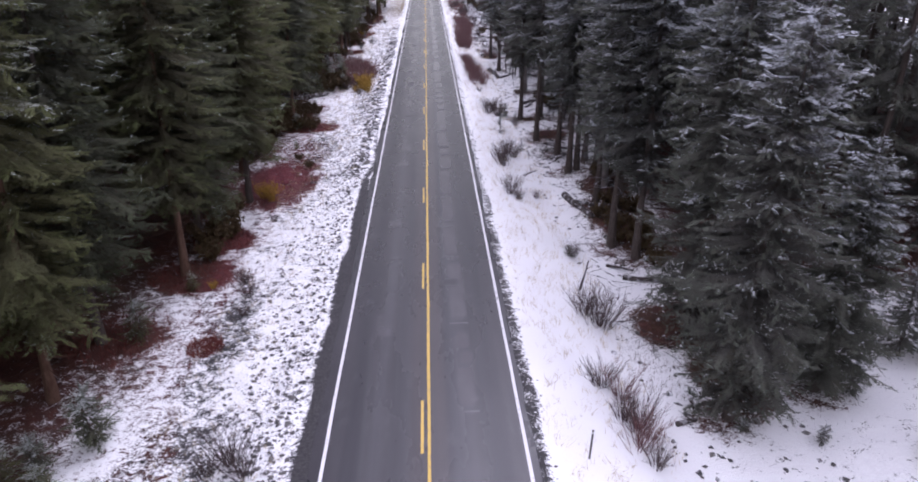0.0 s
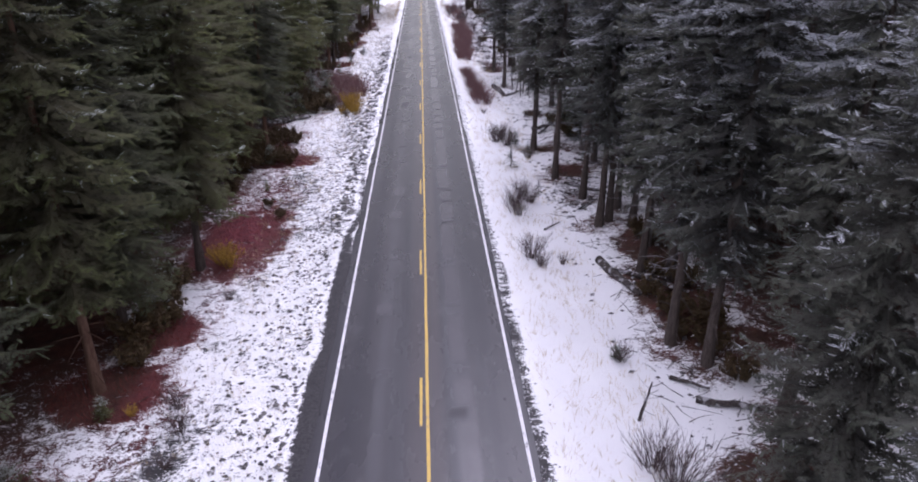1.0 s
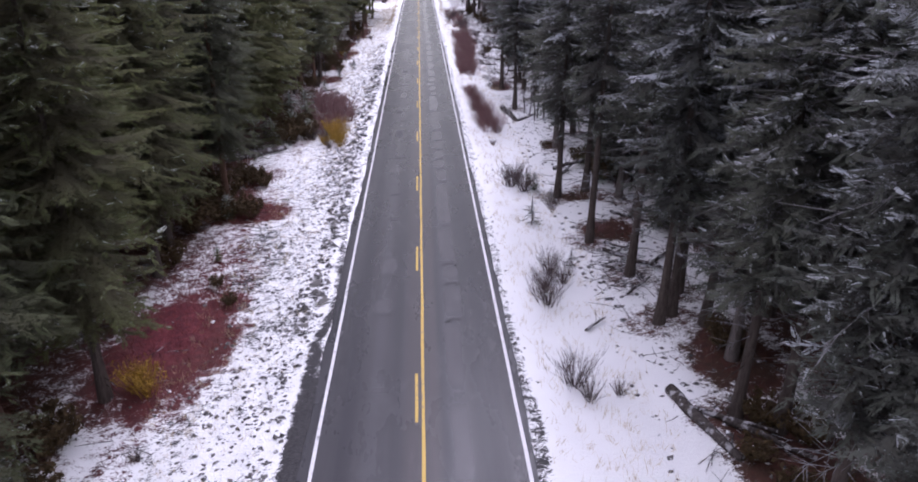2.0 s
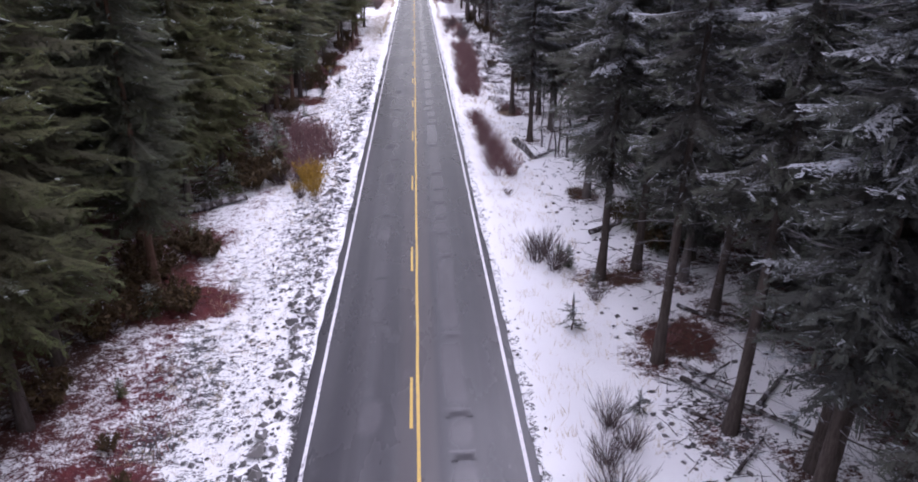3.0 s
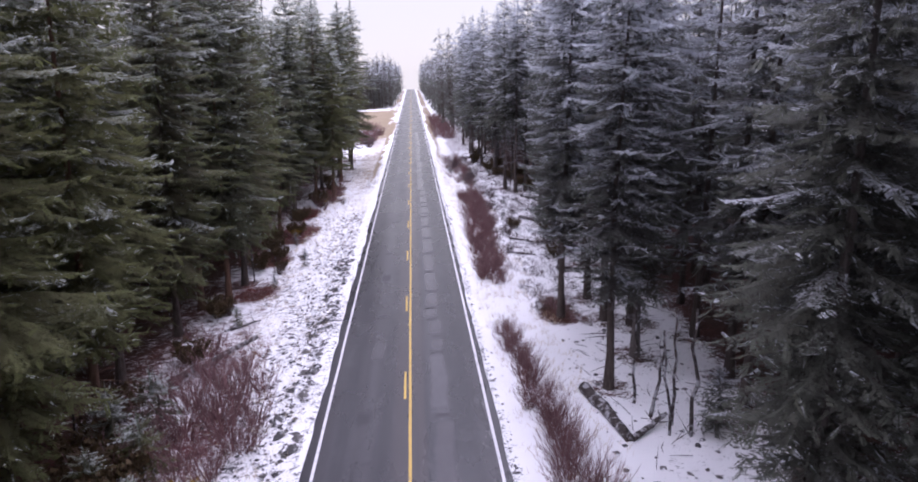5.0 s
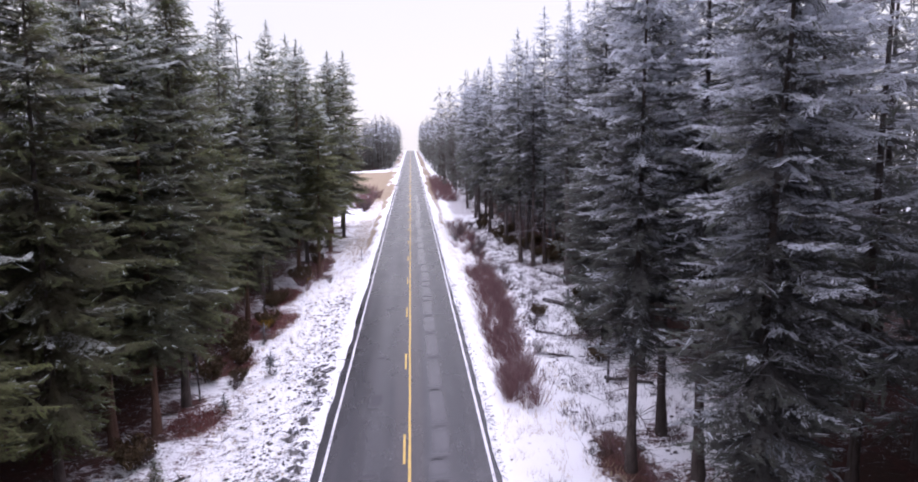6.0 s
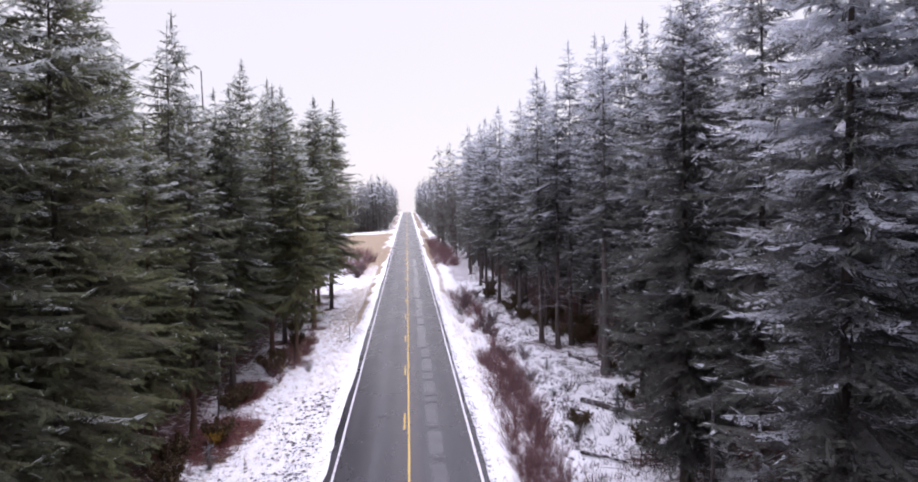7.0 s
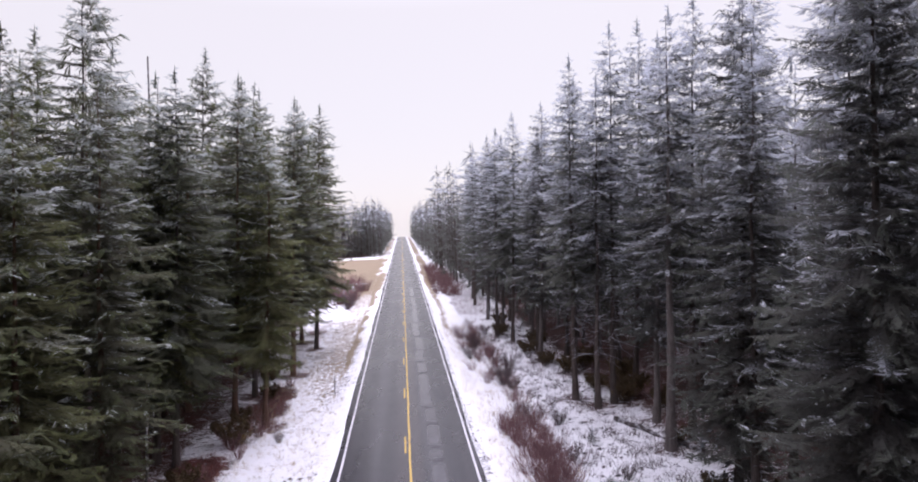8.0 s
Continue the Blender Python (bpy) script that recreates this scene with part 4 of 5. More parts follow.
# ---- leafless shrubs ----
def shrub(name, seed, stems, height, spread, material, label, dense=3, thick=0.011, leaves=0, leaf=0.07):
    """A leafless bush: stems fanning from one foot, each with side twigs."""
    r = np.random.default_rng(seed)
    a = r.uniform(0, 6.283, stems)
    foot = r.uniform(0, 0.32 * spread, stems)
    lean = r.uniform(0.05, 1.0, stems) ** 0.7 * spread * 0.75
    top = height * r.uniform(0.6, 1.08, stems)
    s = np.linspace(0, 1, 3)
    dx, dy = np.cos(a), np.sin(a)
    reach = foot[:, None] + lean[:, None] * s ** 1.4
    path = np.stack([dx[:, None] * reach, dy[:, None] * reach, top[:, None] * s ** 0.9 - 0.05], -1)
    path[:, 1:] += r.normal(0, 0.035 * height, (stems, 2, 3))
    rad = np.repeat(np.array([[1.0, 0.65, 0.2]]) * thick, stems, 0)
    bush = tagged(new(name), label, "shrub", "leafless roadside shrubs")
    v, f, along = tubes(path, rad, 3)
    tagged(part("stem_fan", mesh_from("stem_fan", v, f, material, tip=along * 0.5), bush), kind="stuff")
    n = stems * dense
    pick = np.repeat(np.arange(stems), dense)
    u = r.uniform(0.25, 0.9, n)
    at = np.stack([np.array([np.interp(q, s, path[i, :, c]) for q, i in zip(u, pick)]) for c in range(3)], -1)
    ang = a[pick] + r.normal(0, 0.9, n)
    l = height * r.uniform(0.18, 0.45, n)
    end = at + np.stack([np.cos(ang) * l * 0.45, np.sin(ang) * l * 0.45, l * 0.9], -1)
    v, f, along = tubes(np.stack([at, end], 1), np.repeat(np.array([[0.7, 0.2]]) * thick, n, 0), 3)
    tagged(part("twig_spray", mesh_from("twig_spray", v, f, material, tip=along), bush), kind="stuff")
    if leaves:
        pick = r.integers(0, n, leaves)
        q = at[pick] + (end - at)[pick] * r.uniform(0, 1.05, leaves)[:, None] + r.normal(0, 0.05, (leaves, 3))
        v = q[:, None] + r.normal(0, leaf, (leaves, 3, 3))
        tagged(part("foliage", mesh_from("foliage", v.reshape(-1, 3), np.arange(leaves * 3).reshape(-1, 3), material, tip=np.repeat(r.random(leaves), 3)), bush), kind="stuff")
    return bush


GREY = "leafless grey-brown willow shrub standing in snow"
RED = "leafless reddish-brown willow shrub beside the road"
shrubs = {
    "grey": [shrub("willow_shrub", 401, 60, 1.5, 1.4, M_GREYTWIG, GREY, 4, 0.013), shrub("willow_shrub", 402, 46, 1.1, 1.0, M_GREYTWIG, GREY, 4, 0.013)],
    "red": [shrub("willow_shrub", 403, 38, 1.5, 1.3, M_WILLOW, RED, 3, 0.013), shrub("willow_shrub", 404, 34, 1.3, 1.3, M_WILLOW, RED, 3, 0.013)],
    "yellow": [shrub("yellow_shrub", 405, 60, 1.5, 1.3, M_YELLOWTWIG, "autumn shrub with yellow leaves along its twigs", 4, 0.012, 420, 0.05)],
    "brush": [shrub("undergrowth_bush", 407, 40, 1.3, 1.5, M_BROWNLEAF, "dense olive-brown bush growing beneath the spruces", 4, 0.014, 1500, 0.07)],
    "dark": [shrub("willow_shrub", 406, 46, 1.9, 1.9, M_WILLOW, "tall dense dark red leafless shrub", 4, 0.018)],
}
SHRUBS = [
    ("grey", 8.5, 27.4, 1.25), ("grey", 8.1, 28.6, 1.0), ("grey", 7.4, 22.6, 1.15), ("red", 8.1, 21.8, 1.05), ("red", 8.0, 18.9, 1.1), ("red", 8.6, 19.6, 0.9), ("grey", 8.4, 18.0, 0.9), ("grey", 7.8, 20.6, 0.9),
    ("grey", 11.0, 21.2, 0.55), ("grey", 6.3, 51.5, 1.0), ("grey", 6.4, 53.2, 0.9), ("grey", 6.2, 45.0, 0.95), ("grey", 6.7, 44.2, 0.8), ("grey", 8.0, 44.6, 0.6), ("grey", 8.7, 35.2, 0.6),
    ("grey", 6.6, 68.6, 1.1), ("grey", 7.2, 69.6, 1.2), ("grey", 7.5, 67.8, 1.0), ("grey", 7.0, 55.2, 0.9), ("grey", 7.5, 54.0, 1.0), ("grey", 8.9, 64.6, 0.8), ("grey", 6.4, 79.0, 0.5),
    ("grey", 9.8, 126.5, 0.7), ("grey", 10.6, 131.0, 0.8), ("grey", 9.5, 139.5, 0.9), ("grey", 10.2, 146.0, 0.8), ("grey", 8.8, 156.0, 1.0), ("grey", 9.6, 163.0, 1.1), ("grey", 9.0, 120.0, 0.6), ("grey", 11.6, 136.0, 0.6),
    ("red", 11.2, 60.6, 0.5), ("red", 9.4, 105.2, 0.8), ("red", 9.9, 103.6, 0.8), ("red", 10.4, 101.8, 0.7), ("grey", 8.3, 20.0, 1.0), ("grey", 13.4, 123.0, 0.8),
    ("grey", -7.2, 19.0, 1.0), ("grey", -6.5, 18.2, 0.8), ("grey", -8.0, 18.5, 0.8), ("grey", -9.4, 30.0, 0.6), ("grey", -9.6, 32.0, 0.7), ("grey", -10.2, 33.6, 0.6), ("grey", -10.4, 42.6, 0.5),
    ("yellow", -11.3, 46.4, 0.85), ("yellow", -12.0, 46.9, 0.75), ("yellow", -11.9, 33.2, 0.3), ("yellow", -7.2, 82.4, 1.3), ("yellow", -7.8, 83.4, 1.1), ("dark", -8.4, 90.6, 1.05), ("dark", -9.4, 92.4, 1.1), ("dark", -8.0, 87.0, 0.9), ("dark", -9.6, 88.0, 1.0), ("dark", -9.0, 85.4, 0.85),
    ("grey", -8.6, 83.4, 0.9), ("grey", -9.8, 84.0, 0.8), ("grey", -7.9, 80.6, 0.7), ("yellow", -11.4, 66.6, 0.45), ("dark", -12.2, 66.2, 0.5), ("dark", -11.2, 89.0, 0.9), ("yellow", -10.9, 146.6, 0.6), ("yellow", -11.6, 130.0, 0.6),
    ("red", -10.2, 162.0, 0.8), ("red", -10.4, 143.6, 0.9), ("red", -11.2, 145.2, 1.0), ("red", -10.0, 147.8, 0.8), ("red", -11.4, 139.6, 0.9), ("grey", -9.5, 121.0, 0.5), ("grey", -10.8, 117.0, 0.7), ("red", -9.3, 152.4, 0.8), ("grey", -8.4, 146.0, 0.5), ("red", -11.7, 133.6, 0.6), ("grey", -12.4, 107.0, 0.8), ("red", -9.3, 98.0, 0.6), ("red", -10.0, 102.4, 0.6),
    ("dark", -10.2, 90.6, 1.2), ("dark", -8.9, 94.2, 1.0), ("dark", -7.6, 89.0, 0.95), ("dark", -8.4, 92.6, 1.1), ("dark", -10.6, 93.6, 1.1), ("dark", -7.9, 84.8, 0.8), ("dark", -9.9, 95.6, 0.9), ("dark", -12.0, 87.4, 1.0), ("dark", -9.5, 246, 1.5), ("dark", -12.0, 250, 1.7), ("dark", -7.8, 243, 1.2), ("dark", -14.5, 248, 1.6), ("dark", -10.8, 256, 1.5),
]
for x, y, k in ((-12.3, 66.0, 0.95), (-11.2, 65.4, 0.85), (-13.2, 65.0, 1.0), (-12.6, 72.6, 0.9), (-13.6, 73.0, 1.0), (-11.7, 71.8, 0.7), (-11.6, 83.0, 1.2), (-10.4, 84.4, 1.1), (-12.4, 85.4, 1.4),
                (-11.4, 86.8, 1.3), (-13.4, 88.6, 1.3), (-13.8, 93.0, 1.2), (-13.6, 43.4, 1.1), (-12.8, 40.4, 1.0), (-13.6, 38.6, 1.2), (-14.2, 58.2, 1.0), (-9.7, 53.6, 0.4), (-10.9, 55.6, 0.4), (-14.6, 63.4, 1.2),
                (-12.9, 36.6, 0.8), (-13.0, 107.0, 1.0), (-12.4, 99.0, 1.0), (-12.9, 119.0, 1.0), (-11.6, 130.6, 1.0), (-11.4, 146.0, 1.2), (-12.2, 139.0, 0.9), (13.9, 41.4, 0.8), (13.4, 47.6, 0.9), (11.6, 40.6, 0.6), (12.2, 38.6, 0.8), (11.8, 36.8, 0.6), (12.7, 42.4, 0.8), (12.8, 35.4, 0.8), (13.4, 37.4, 1.0), (13.2, 33.2, 0.7), (13.6, 70.0, 1.1), (15.0, 73.8, 1.2), (12.9, 74.0, 0.9), (-13.8, 69.4, 1.1), (-14.8, 67.6, 1.3), (-15.2, 70.8, 1.2)):
    SHRUBS.append(("brush", x, y, k))
for x, y, k in ((-11.6, 122.0, 0.8), (-12.6, 124.6, 0.9), (-10.9, 118.4, 0.6), (-12.4, 136.8, 0.9), (-13.4, 127.4, 1.1), (-11.9, 151.0, 0.8), (-11.2, 158.0, 0.8), (-12.6, 165.0, 1.0), (10.6, 128.6, 0.7), (13.4, 124.8, 0.9), (12.6, 117.6, 0.8)):
    SHRUBS.append(("brush", x, y, k))
for x, y, k in ((-7.0, 91.0, 0.85), (-6.8, 88.6, 0.8), (-7.4, 94.6, 0.8), (-10.8, 97.0, 0.9), (-12.4, 95.0, 1.0), (-11.6, 100.0, 0.9), (-9.2, 97.4, 0.7), (-12.0, 91.6, 1.0)):
    SHRUBS.append(("dark", x, y, k))
for x, y, k in ((-6.9, 80.6, 0.8), (-8.4, 81.9, 0.6)):
    SHRUBS.append(("yellow", x, y, k))
for x, y, k in ((16.2, 150.6, 1.1), (17.4, 152.0, 1.2), (15.2, 154.0, 0.9), (18.6, 148.4, 1.0), (14.6, 160.4, 1.0), (16.6, 162.4, 1.2), (13.4, 164.0, 0.9), (18.4, 157.0, 1.2), (12.6, 170.0, 1.0), (14.4, 174.0, 1.1), (16.4, 141.0, 0.7), (15.2, 133.6, 0.7), (17.8, 131.0, 0.9), (16.4, 125.4, 0.9), (11.6, 182.0, 1.0), (12.8, 190.0, 1.1)):
    SHRUBS.append(("brush", x, y, k))
sr = np.random.default_rng(31)
for n in range(46):  # long willow hedges in the roadside ditch
    u = n / 46
    SHRUBS.append(("red", 5.75 + 0.85 * u + sr.uniform(-0.8, 0.8) * (0.5 + 0.5 * u), 100.5 - 18.0 * u, sr.uniform(0.75, 1.05) * (0.75 + 0.4 * u)))
for n in range(125):
    u = n / 125
    SHRUBS.append(("red", 7.75 - 1.45 * u + sr.uniform(-1, 1) * (1.5 - 0.55 * u), 145.5 - 36.0 * u + sr.normal(0, 0.6), sr.uniform(0.7, 1.05)))
for n in range(40):
    SHRUBS.append(("red" if n % 4 else "grey", 7.9 + sr.normal(0, 0.8), sr.uniform(142, 188), sr.uniform(0.7, 1.15)))
for n in range(34):  # brush at the edge of the dry field
    SHRUBS.append(("grey" if n % 3 else "dark", -sr.uniform(8, 25), sr.uniform(214, 246), sr.uniform(1.4, 2.1)))
for n in range(44):
    SHRUBS.append(("dark", sr.uniform(6.4, 10.5), sr.uniform(222, 296), sr.uniform(0.8, 1.3)))
used = set()
for name, x, y, k in SHRUBS:
    base = shrubs[name][int(sr.integers(0, len(shrubs[name])))]
    m = pose(x, y, float(ground_z(x, y)), 0, 0, sr.uniform(0, 360)) @ Matrix.Diagonal((k, k, k, 1))
    if base.name in used:
        copy_thing_scaled(base, m)
    else:
        used.add(base.name)
        base.matrix_basis = m


# ---- fallen logs, snags, posts ----
def log(p, q, foot, tip, name="fallen_log", label="fallen dead log lying in the snow", stubs=4, seed=0):
    """A dead trunk from p to q (x, y, height over ground), with broken stubs and ragged ends."""
    r = np.random.default_rng(seed)
    a = np.array([p[0], p[1], float(bed(p[0], p[1])) + p[2]])
    b = np.array([q[0], q[1], float(bed(q[0], q[1])) + q[2]])
    s = np.linspace(0, 1, 8)[:, None]
    length = np.linalg.norm(b - a)
    path = a + (b - a) * s + r.normal(0, 0.012 * length, (8, 3)) * np.sin(s * math.pi)
    rad = (foot + (tip - foot) * s[:, 0]) * r.uniform(0.93, 1.07, 8)
    v, f, _ = tubes(path[None] - path[0], rad[None], 8)
    caps = np.array([[0, 1, 2, 3], [0, 3, 4, 7], [4, 5, 6, 7]])
    f = np.concatenate([f, caps, caps + len(v) - 8])
    thing = new(name, smooth(mesh_from(name, v, f, M_LOG)))
    thing.location = path[0]
    for n in range(stubs):
        u = r.uniform(0.2, 0.95)
        at = np.array([np.interp(u, s[:, 0], path[:, c]) for c in range(3)]) - path[0]
        way = r.normal(0, 1, 3)
        way[2] = abs(way[2]) * 0.6 + 0.2
        way /= np.linalg.norm(way)
        l = r.uniform(0.25, 0.8)
        v, f, _ = tubes(np.stack([at, at + way * l * 0.5, at + way * l + [0, 0, 0.05]])[None], np.array([[tip * 0.45, tip * 0.3, 0.01]]), 4)
        part("branch_stub", mesh_from("branch_stub", v, f, M_LOG), thing)
    return tagged(thing, label, "log" if name == "fallen_log" else "tree stump", "dead wood")


LOGS = [
    ((10.0, 44.6, 0.25), (11.2, 40.6, 0.12), 0.20, 0.12), ((10.6, 43.4, 0.1), (12.8, 41.4, 0.5), 0.10, 0.05), ((10.9, 32.0, 0.15), (13.4, 31.0, 0.2), 0.13, 0.08), ((11.4, 42.6, 0.2), (13.6, 40.2, 0.3), 0.12, 0.06),
    ((10.4, 33.6, 0.1), (11.6, 32.4, 0.3), 0.08, 0.04), ((10.7, 57.9, 0.12), (13.9, 53.9, 0.35), 0.10, 0.06), ((10.2, 55.9, 0.08), (11.6, 54.6, 0.22), 0.07, 0.04), ((11.0, 58.9, 0.1), (12.3, 56.6, 0.5), 0.07, 0.03), ((11.0, 57.2, 0.1), (13.0, 58.6, 0.2), 0.06, 0.03), ((8.8, 92.8, 0.22), (9.6, 88.0, 0.14), 0.24, 0.17),
    ((9.7, 88.0, 0.12), (11.8, 89.6, 0.35), 0.12, 0.07), ((10.4, 72.2, 0.3), (13.1, 73.0, 0.7), 0.14, 0.08), ((10.9, 71.4, 0.12), (12.6, 73.8, 0.4), 0.10, 0.06), ((12.0, 133.6, 0.14), (15.4, 128.2, 0.2), 0.16, 0.10),
    ((14.2, 146.2, 0.15), (17.2, 139.0, 0.2), 0.15, 0.09), ((7.7, 49.3, 0.06), (8.9, 50.4, 0.18), 0.06, 0.03), ((9.6, 124.8, 0.1), (11.6, 123.0, 0.12), 0.08, 0.05), ((12.0, 114.6, 0.1), (14.4, 112.8, 0.2), 0.1, 0.06),
    ((-12.6, 96.0, 0.35), (-9.2, 101.4, 0.55), 0.17, 0.10), ((-16.6, 78.4, 0.3), (-11.7, 80.9, 0.3), 0.30, 0.17), ((-11.8, 103.8, 0.1), (-9.9, 105.4, 0.2), 0.08, 0.05), ((-15.0, 93.0, 0.1), (-13.2, 94.6, 0.25), 0.1, 0.06),
    ((9.9, 20.3, 0.06), (10.8, 20.5, 0.1), 0.09, 0.06), ((8.9, 119.7, 0.1), (11.0, 118.5, 0.16), 0.08, 0.05), ((12.6, 63.6, 0.1), (14.6, 61.2, 0.2), 0.08, 0.04), ((10.6, 52.6, 0.08), (12.2, 54.0, 0.2), 0.06, 0.03), ((13.0, 56.0, 0.08), (15.0, 57.8, 0.25), 0.09, 0.05),
]
for n, (p, q, foot, tip) in enumerate(LOGS):
    log(p, q, foot * 1.25, tip * 1.25, seed=500 + n)
SNAGS = [((8.3, 31.1, -0.1), (8.75, 31.3, 1.7), 0.08, 0.03), ((12.0, 25.6, -0.1), (12.5, 25.7, 5.6), 0.075, 0.05), ((-12.7, 46.1, -0.1), (-12.9, 46.3, 5.5), 0.08, 0.05), ((-15.9, 23.8, -0.1), (-16.3, 24.4, 5.0), 0.09, 0.05),
         ((11.5, 88.4, -0.1), (11.2, 88.7, 4.8), 0.08, 0.04), ((11.9, 89.2, -0.1), (12.1, 89.5, 5.4), 0.09, 0.04), ((10.9, 91.4, -0.1), (11.0, 91.7, 5.0), 0.08, 0.03), ((11.2, 90.0, -0.1), (11.7, 89.8, 3.4), 0.10, 0.05), ((12.4, 88.2, -0.1), (12.5, 88.4, 5.8), 0.10, 0.06),
         ((-14.8, 90.6, -0.1), (-14.8, 90.7, 6.0), 0.08, 0.05), ((-12.6, 115.6, -0.1), (-12.5, 115.9, 5.0), 0.07, 0.04), ((-13.0, 135.6, -0.1), (-12.7, 135.8, 5.0), 0.08, 0.05), ((12.0, 114.0, -0.1), (12.4, 114.4, 6.0), 0.09, 0.05), ((-17.8, 150.0, -0.1), (-16.74, 150.0, 26.2), 0.20, 0.05)]
for n, (p, q, foot, tip) in enumerate(SNAGS):
    log(p, q, foot, tip, "dead_snag", "thin bare dead trunk standing broken off", 5 if q[2] < 20 else 0, 600 + n)


def roadside_post(x, y, height):
    """A slim marker post with its reflector."""
    post = tagged(new("marker_post"), "slim dark roadside marker post stuck in snow", "post", "marker posts")
    post.matrix_basis = pose(x, y, float(ground_z(x, y)), 1.5, 2.0, 10)
    bm = bmesh.new()
    bmesh.ops.create_cube(bm, size=1, matrix=Matrix.LocRotScale((0, 0, height / 2 - 0.1), None, (0.07, 0.035, height + 0.2)))
    bmesh.ops.bevel(bm, geom=bm.edges[:], offset=0.008, segments=2, affect="EDGES")
    me = bpy.data.meshes.new("stake")
    bm.to_mesh(me)
    bm.free()
    me.materials.append(M_POST)
    part("stake", me, post)
    bm = bmesh.new()
    bmesh.ops.create_cone(bm, cap_ends=True, segments=16, radius1=0.045, radius2=0.04, depth=0.015, matrix=pose(0, -0.026, height - 0.12, 90, 0, 0))
    me = bpy.data.meshes.new("reflector")
    bm.to_mesh(me)
    bm.free()
    me.materials.append(M_WHITE)
    part("reflector", me, post, "small round pale reflector")


roadside_post(5.9, 18.1, 1.35)
roadside_post(-5.7, 156.0, 1.5)


# ---- loose stones, grass and ground plants ----
def scatter_stones(name, count, seed, place, size, label):
    r = np.random.default_rng(seed)
    x, y = place(r, count)
    ico = np.array([(1, 0, 0), (-1, 0, 0), (0, 1, 0), (0, -1, 0), (0, 0, 1), (0, 0, -1)], dtype=float)
    faces = np.array([(0, 2, 4), (2, 1, 4), (1, 3, 4), (3, 0, 4), (2, 0, 5), (1, 2, 5), (3, 1, 5), (0, 3, 5)])
    k = r.uniform(0.4, 1.0, count) ** 2 * size
    v = ico[None] * r.uniform(0.6, 1.3, (count, 6, 1)) * k[:, None, None]
    a = r.uniform(0, 6.28, count)
    c, s = np.cos(a)[:, None], np.sin(a)[:, None]
    v = np.stack([v[..., 0] * c * 1.3 - v[..., 1] * s, v[..., 0] * s * 1.3 + v[..., 1] * c, v[..., 2] * 0.6], -1)
    v += np.stack([x, y, ground_z(x, y) + k * 0.15], -1)[:, None]
    f = faces[None] + (np.arange(count) * 6)[:, None, None]
    tagged(new(name, mesh_from(name, v.reshape(-1, 3), f.reshape(-1, 3), M_STONE)), label, "stones", kind="stuff")


scatter_stones("verge_stones", 5000, 41, lambda r, n: (-5.0 - np.abs(r.normal(0, 2.2, n)), 14 + 125 * r.uniform(0, 1, n) ** 1.35), 0.15, "dark stones poking through the snow on the verge")
scatter_stones("shoulder_stones", 800, 42, lambda r, n: (4.05 + np.abs(r.normal(0, 0.3, n)), 14 + 136 * r.uniform(0, 1, n) ** 1.3), 0.085, "dark clods along the edge of the asphalt")
scatter_stones("verge_clods", 330, 44, lambda r, n: (-4.75 - r.uniform(0, 1, n) ** 1.4 * 1.2, r.uniform(50, 122, n)), 0.40, "dark clods of earth and gravel beside the asphalt")
scatter_stones("wood_stones", 1300, 43, lambda r, n: (r.uniform(8.6, 15, n), r.uniform(16, 160, n)), 0.17, "snow-capped stones on the floor of the wood")
scatter_stones("rubble", 120, 45, lambda r, n: (10.8 + r.normal(0, 1.0, n), 54.8 + r.normal(0, 1.3, n)), 0.18, "dark broken stones among fallen branches in the snow")


def scatter_blades(name, count, seed, place, height, width, lean, material, label, category):
    """Upright blades or thin stems in tufts."""
    r = np.random.default_rng(seed)
    x, y = place(r, count)
    z = ground_z(x, y) - 0.02
    a, h = r.uniform(0, 6.28, count), height * r.uniform(0.5, 1.25, count)
    dx, dy = np.cos(a) * width, np.sin(a) * width
    tx, ty = r.normal(0, lean, count) * h, r.normal(0, lean, count) * h
    v = np.stack([np.stack([x - dx, y - dy, z], -1), np.stack([x + dx, y + dy, z], -1), np.stack([x + tx, y + ty, z + h], -1)], 1)
    tip = np.tile([0.0, 0.0, 1.0], count)
    tagged(new(name, mesh_from(name, v.reshape(-1, 3), np.arange(count * 3).reshape(-1, 3), material, tip=tip)), label, category, kind="stuff")


def tufts(x_of, y0, y1, per, spread):
    def place(r, n):
        m = n // per
        cx, cy = x_of(r, m), r.uniform(y0, y1, m)
        return np.repeat(cx, per) + r.normal(0, spread, m * per), np.repeat(cy, per) + r.normal(0, spread, m * per)
    return place


def in_patches(side):
    rows = [row for row in PATCHES if row[0] * side > 0]

    def place(r, n):
        pick = r.integers(0, len(rows), n)
        ang, rad = r.uniform(0, 6.28, n), np.sqrt(r.uniform(0, 1.25, n))
        p = np.array(rows)[pick]
        return p[:, 0] + np.cos(ang) * rad * p[:, 2], p[:, 1] + np.sin(ang) * rad * p[:, 3]
    return place


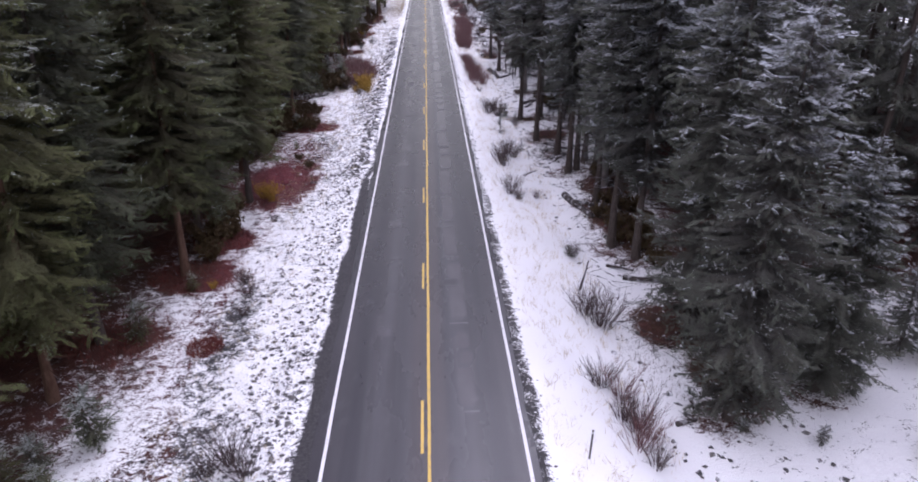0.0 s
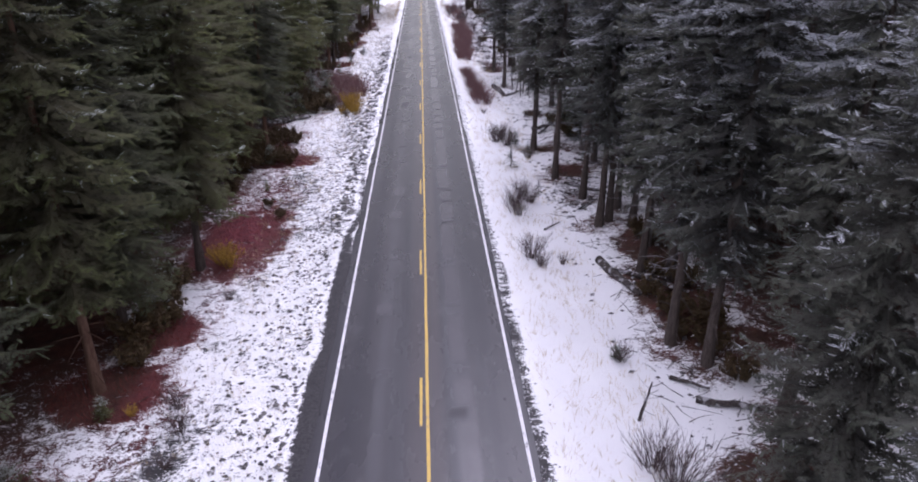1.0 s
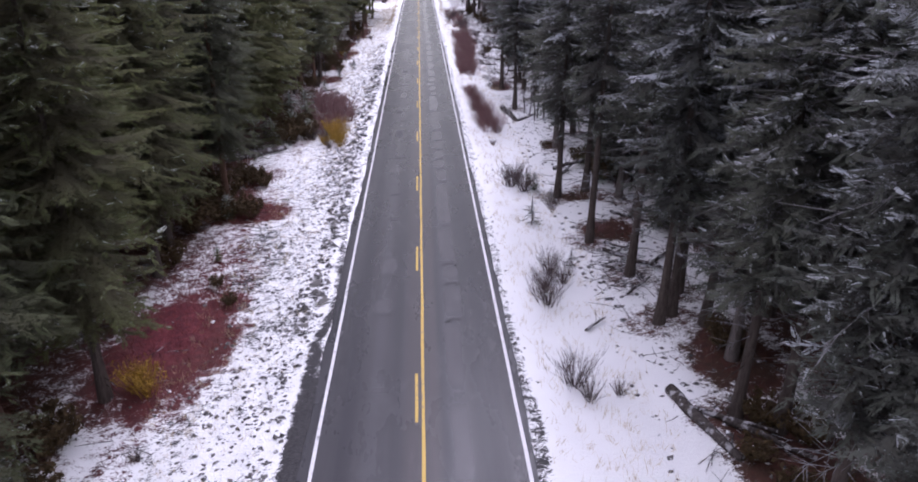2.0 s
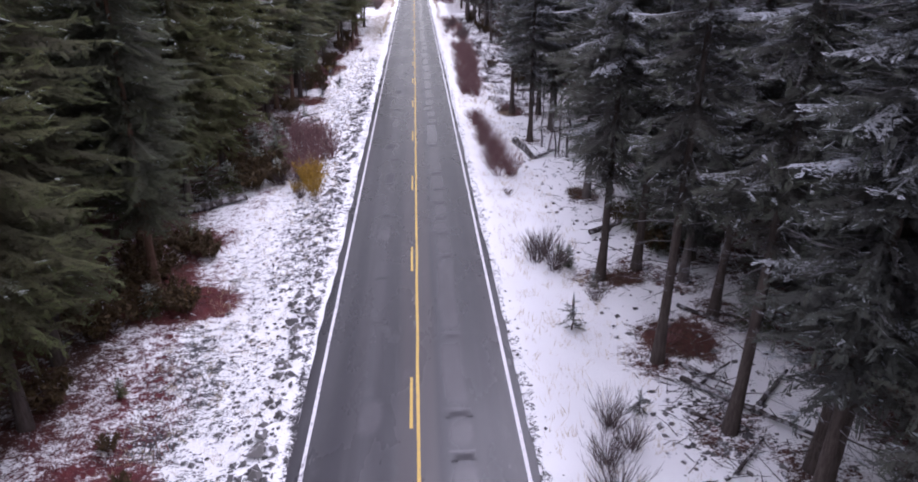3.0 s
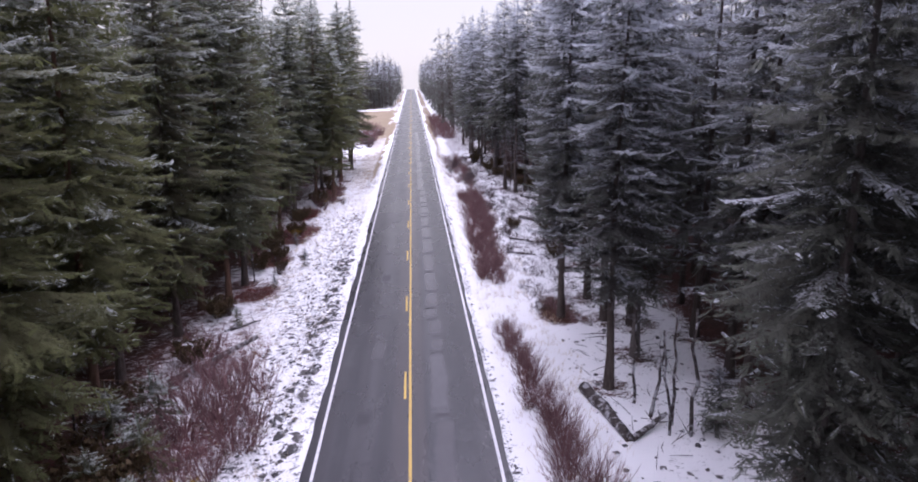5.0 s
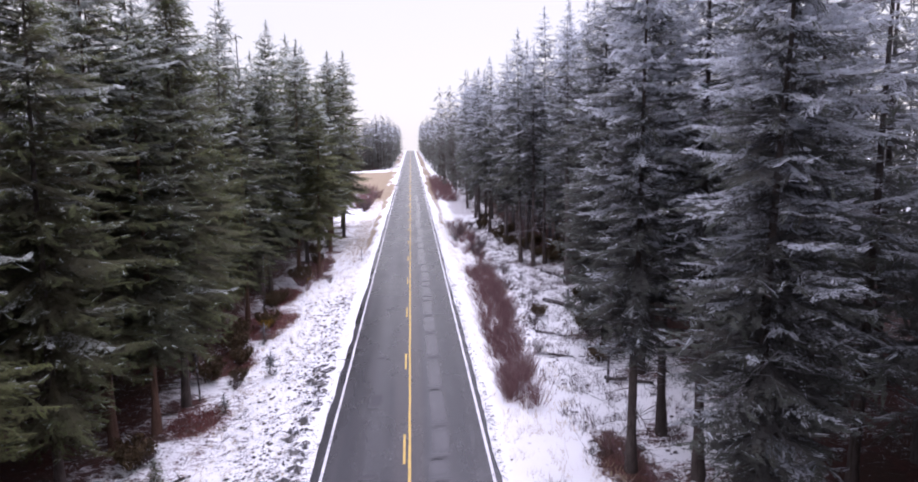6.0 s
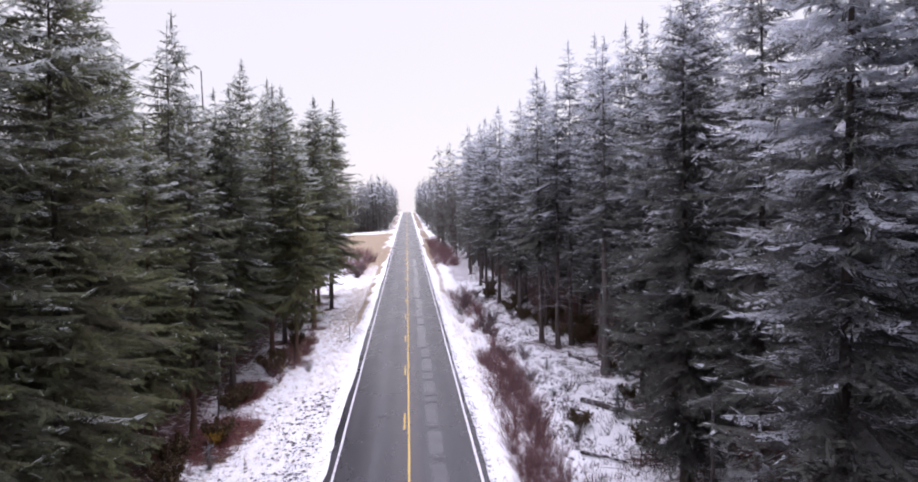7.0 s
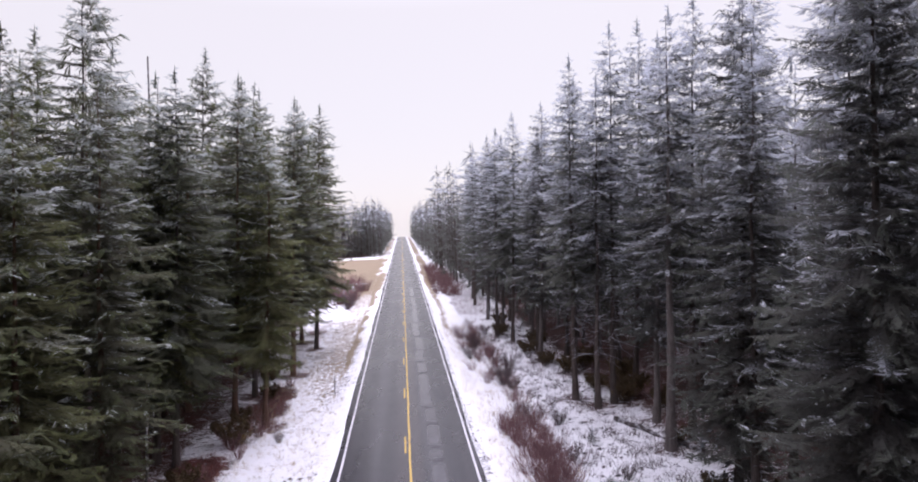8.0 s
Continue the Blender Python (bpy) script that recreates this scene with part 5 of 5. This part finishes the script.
scatter_blades("dry_grass", 10998, 51, tufts(lambda r, n: r.uniform(4.7, 9.5, n), 14, 190, 6, 0.16), 0.40, 0.011, 0.45, M_STRAW, "dry tan grass tufts standing out of the snow", "grass")
scatter_blades("verge_grass", 22000, 52, tufts(lambda r, n: -4.9 - r.uniform(0, 1, n) ** 0.8 * 6.0, 14, 200, 8, 0.09), 0.30, 0.008, 0.45, M_STRAW, "dry tan grass blades on the stony verge", "grass")
scatter_blades("wood_grass", 15400, 55, tufts(lambda r, n: r.uniform(8.2, 16.5, n), 104, 190, 14, 0.20), 0.48, 0.016, 0.5, M_GREYTWIG, "dead grey-brown stalks in the snow under the trees", "grass")
scatter_blades("low_red_plants", 22000, 53, in_patches(-1), 0.34, 0.012, 0.5, M_REDPLANT, "low red-brown autumn plants on snow-free ground", "plants")
scatter_blades("low_brown_plants", 9000, 54, in_patches(1), 0.26, 0.012, 0.5, M_BROWNLEAF, "low brown plants around the tree feet", "plants")


def through_the_wood(r, n):
    side = np.where(r.random(n) < 0.72, 1.0, -1.0)
    return side * (9.6 + np.abs(r.normal(0, 3.2, n))), 25 + 140 * r.uniform(0, 1, n) ** 1.5


def scatter_sticks(name, count, seed, place):
    r = np.random.default_rng(seed)
    x, y = place(r, count)
    a, l = r.uniform(0, 6.28, count), r.uniform(0.3, 1.6, count)
    p = np.stack([x, y, ground_z(x, y) + 0.05], -1)
    x2, y2 = x + np.cos(a) * l, y + np.sin(a) * l
    q = np.stack([x2, y2, ground_z(x2, y2) + 0.05 + r.uniform(0, 0.35, count) * l], -1)
    mid = (p + q) / 2 + r.normal(0, 0.05, (count, 3))
    v, f, along = tubes(np.stack([p, mid, q], 1), np.repeat(np.array([[0.022, 0.016, 0.006]]), count, 0), 3)
    tagged(new(name, mesh_from(name, v, f, M_LOG)), "dead fallen branches strewn over the snow", "branches", kind="stuff")


scatter_sticks("fallen_branches", 680, 61, through_the_wood)
scatter_sticks("branch_litter", 130, 62, lambda r, n: (11.0 + r.normal(0, 1.1, n), 56.0 + r.normal(0, 1.8, n)))
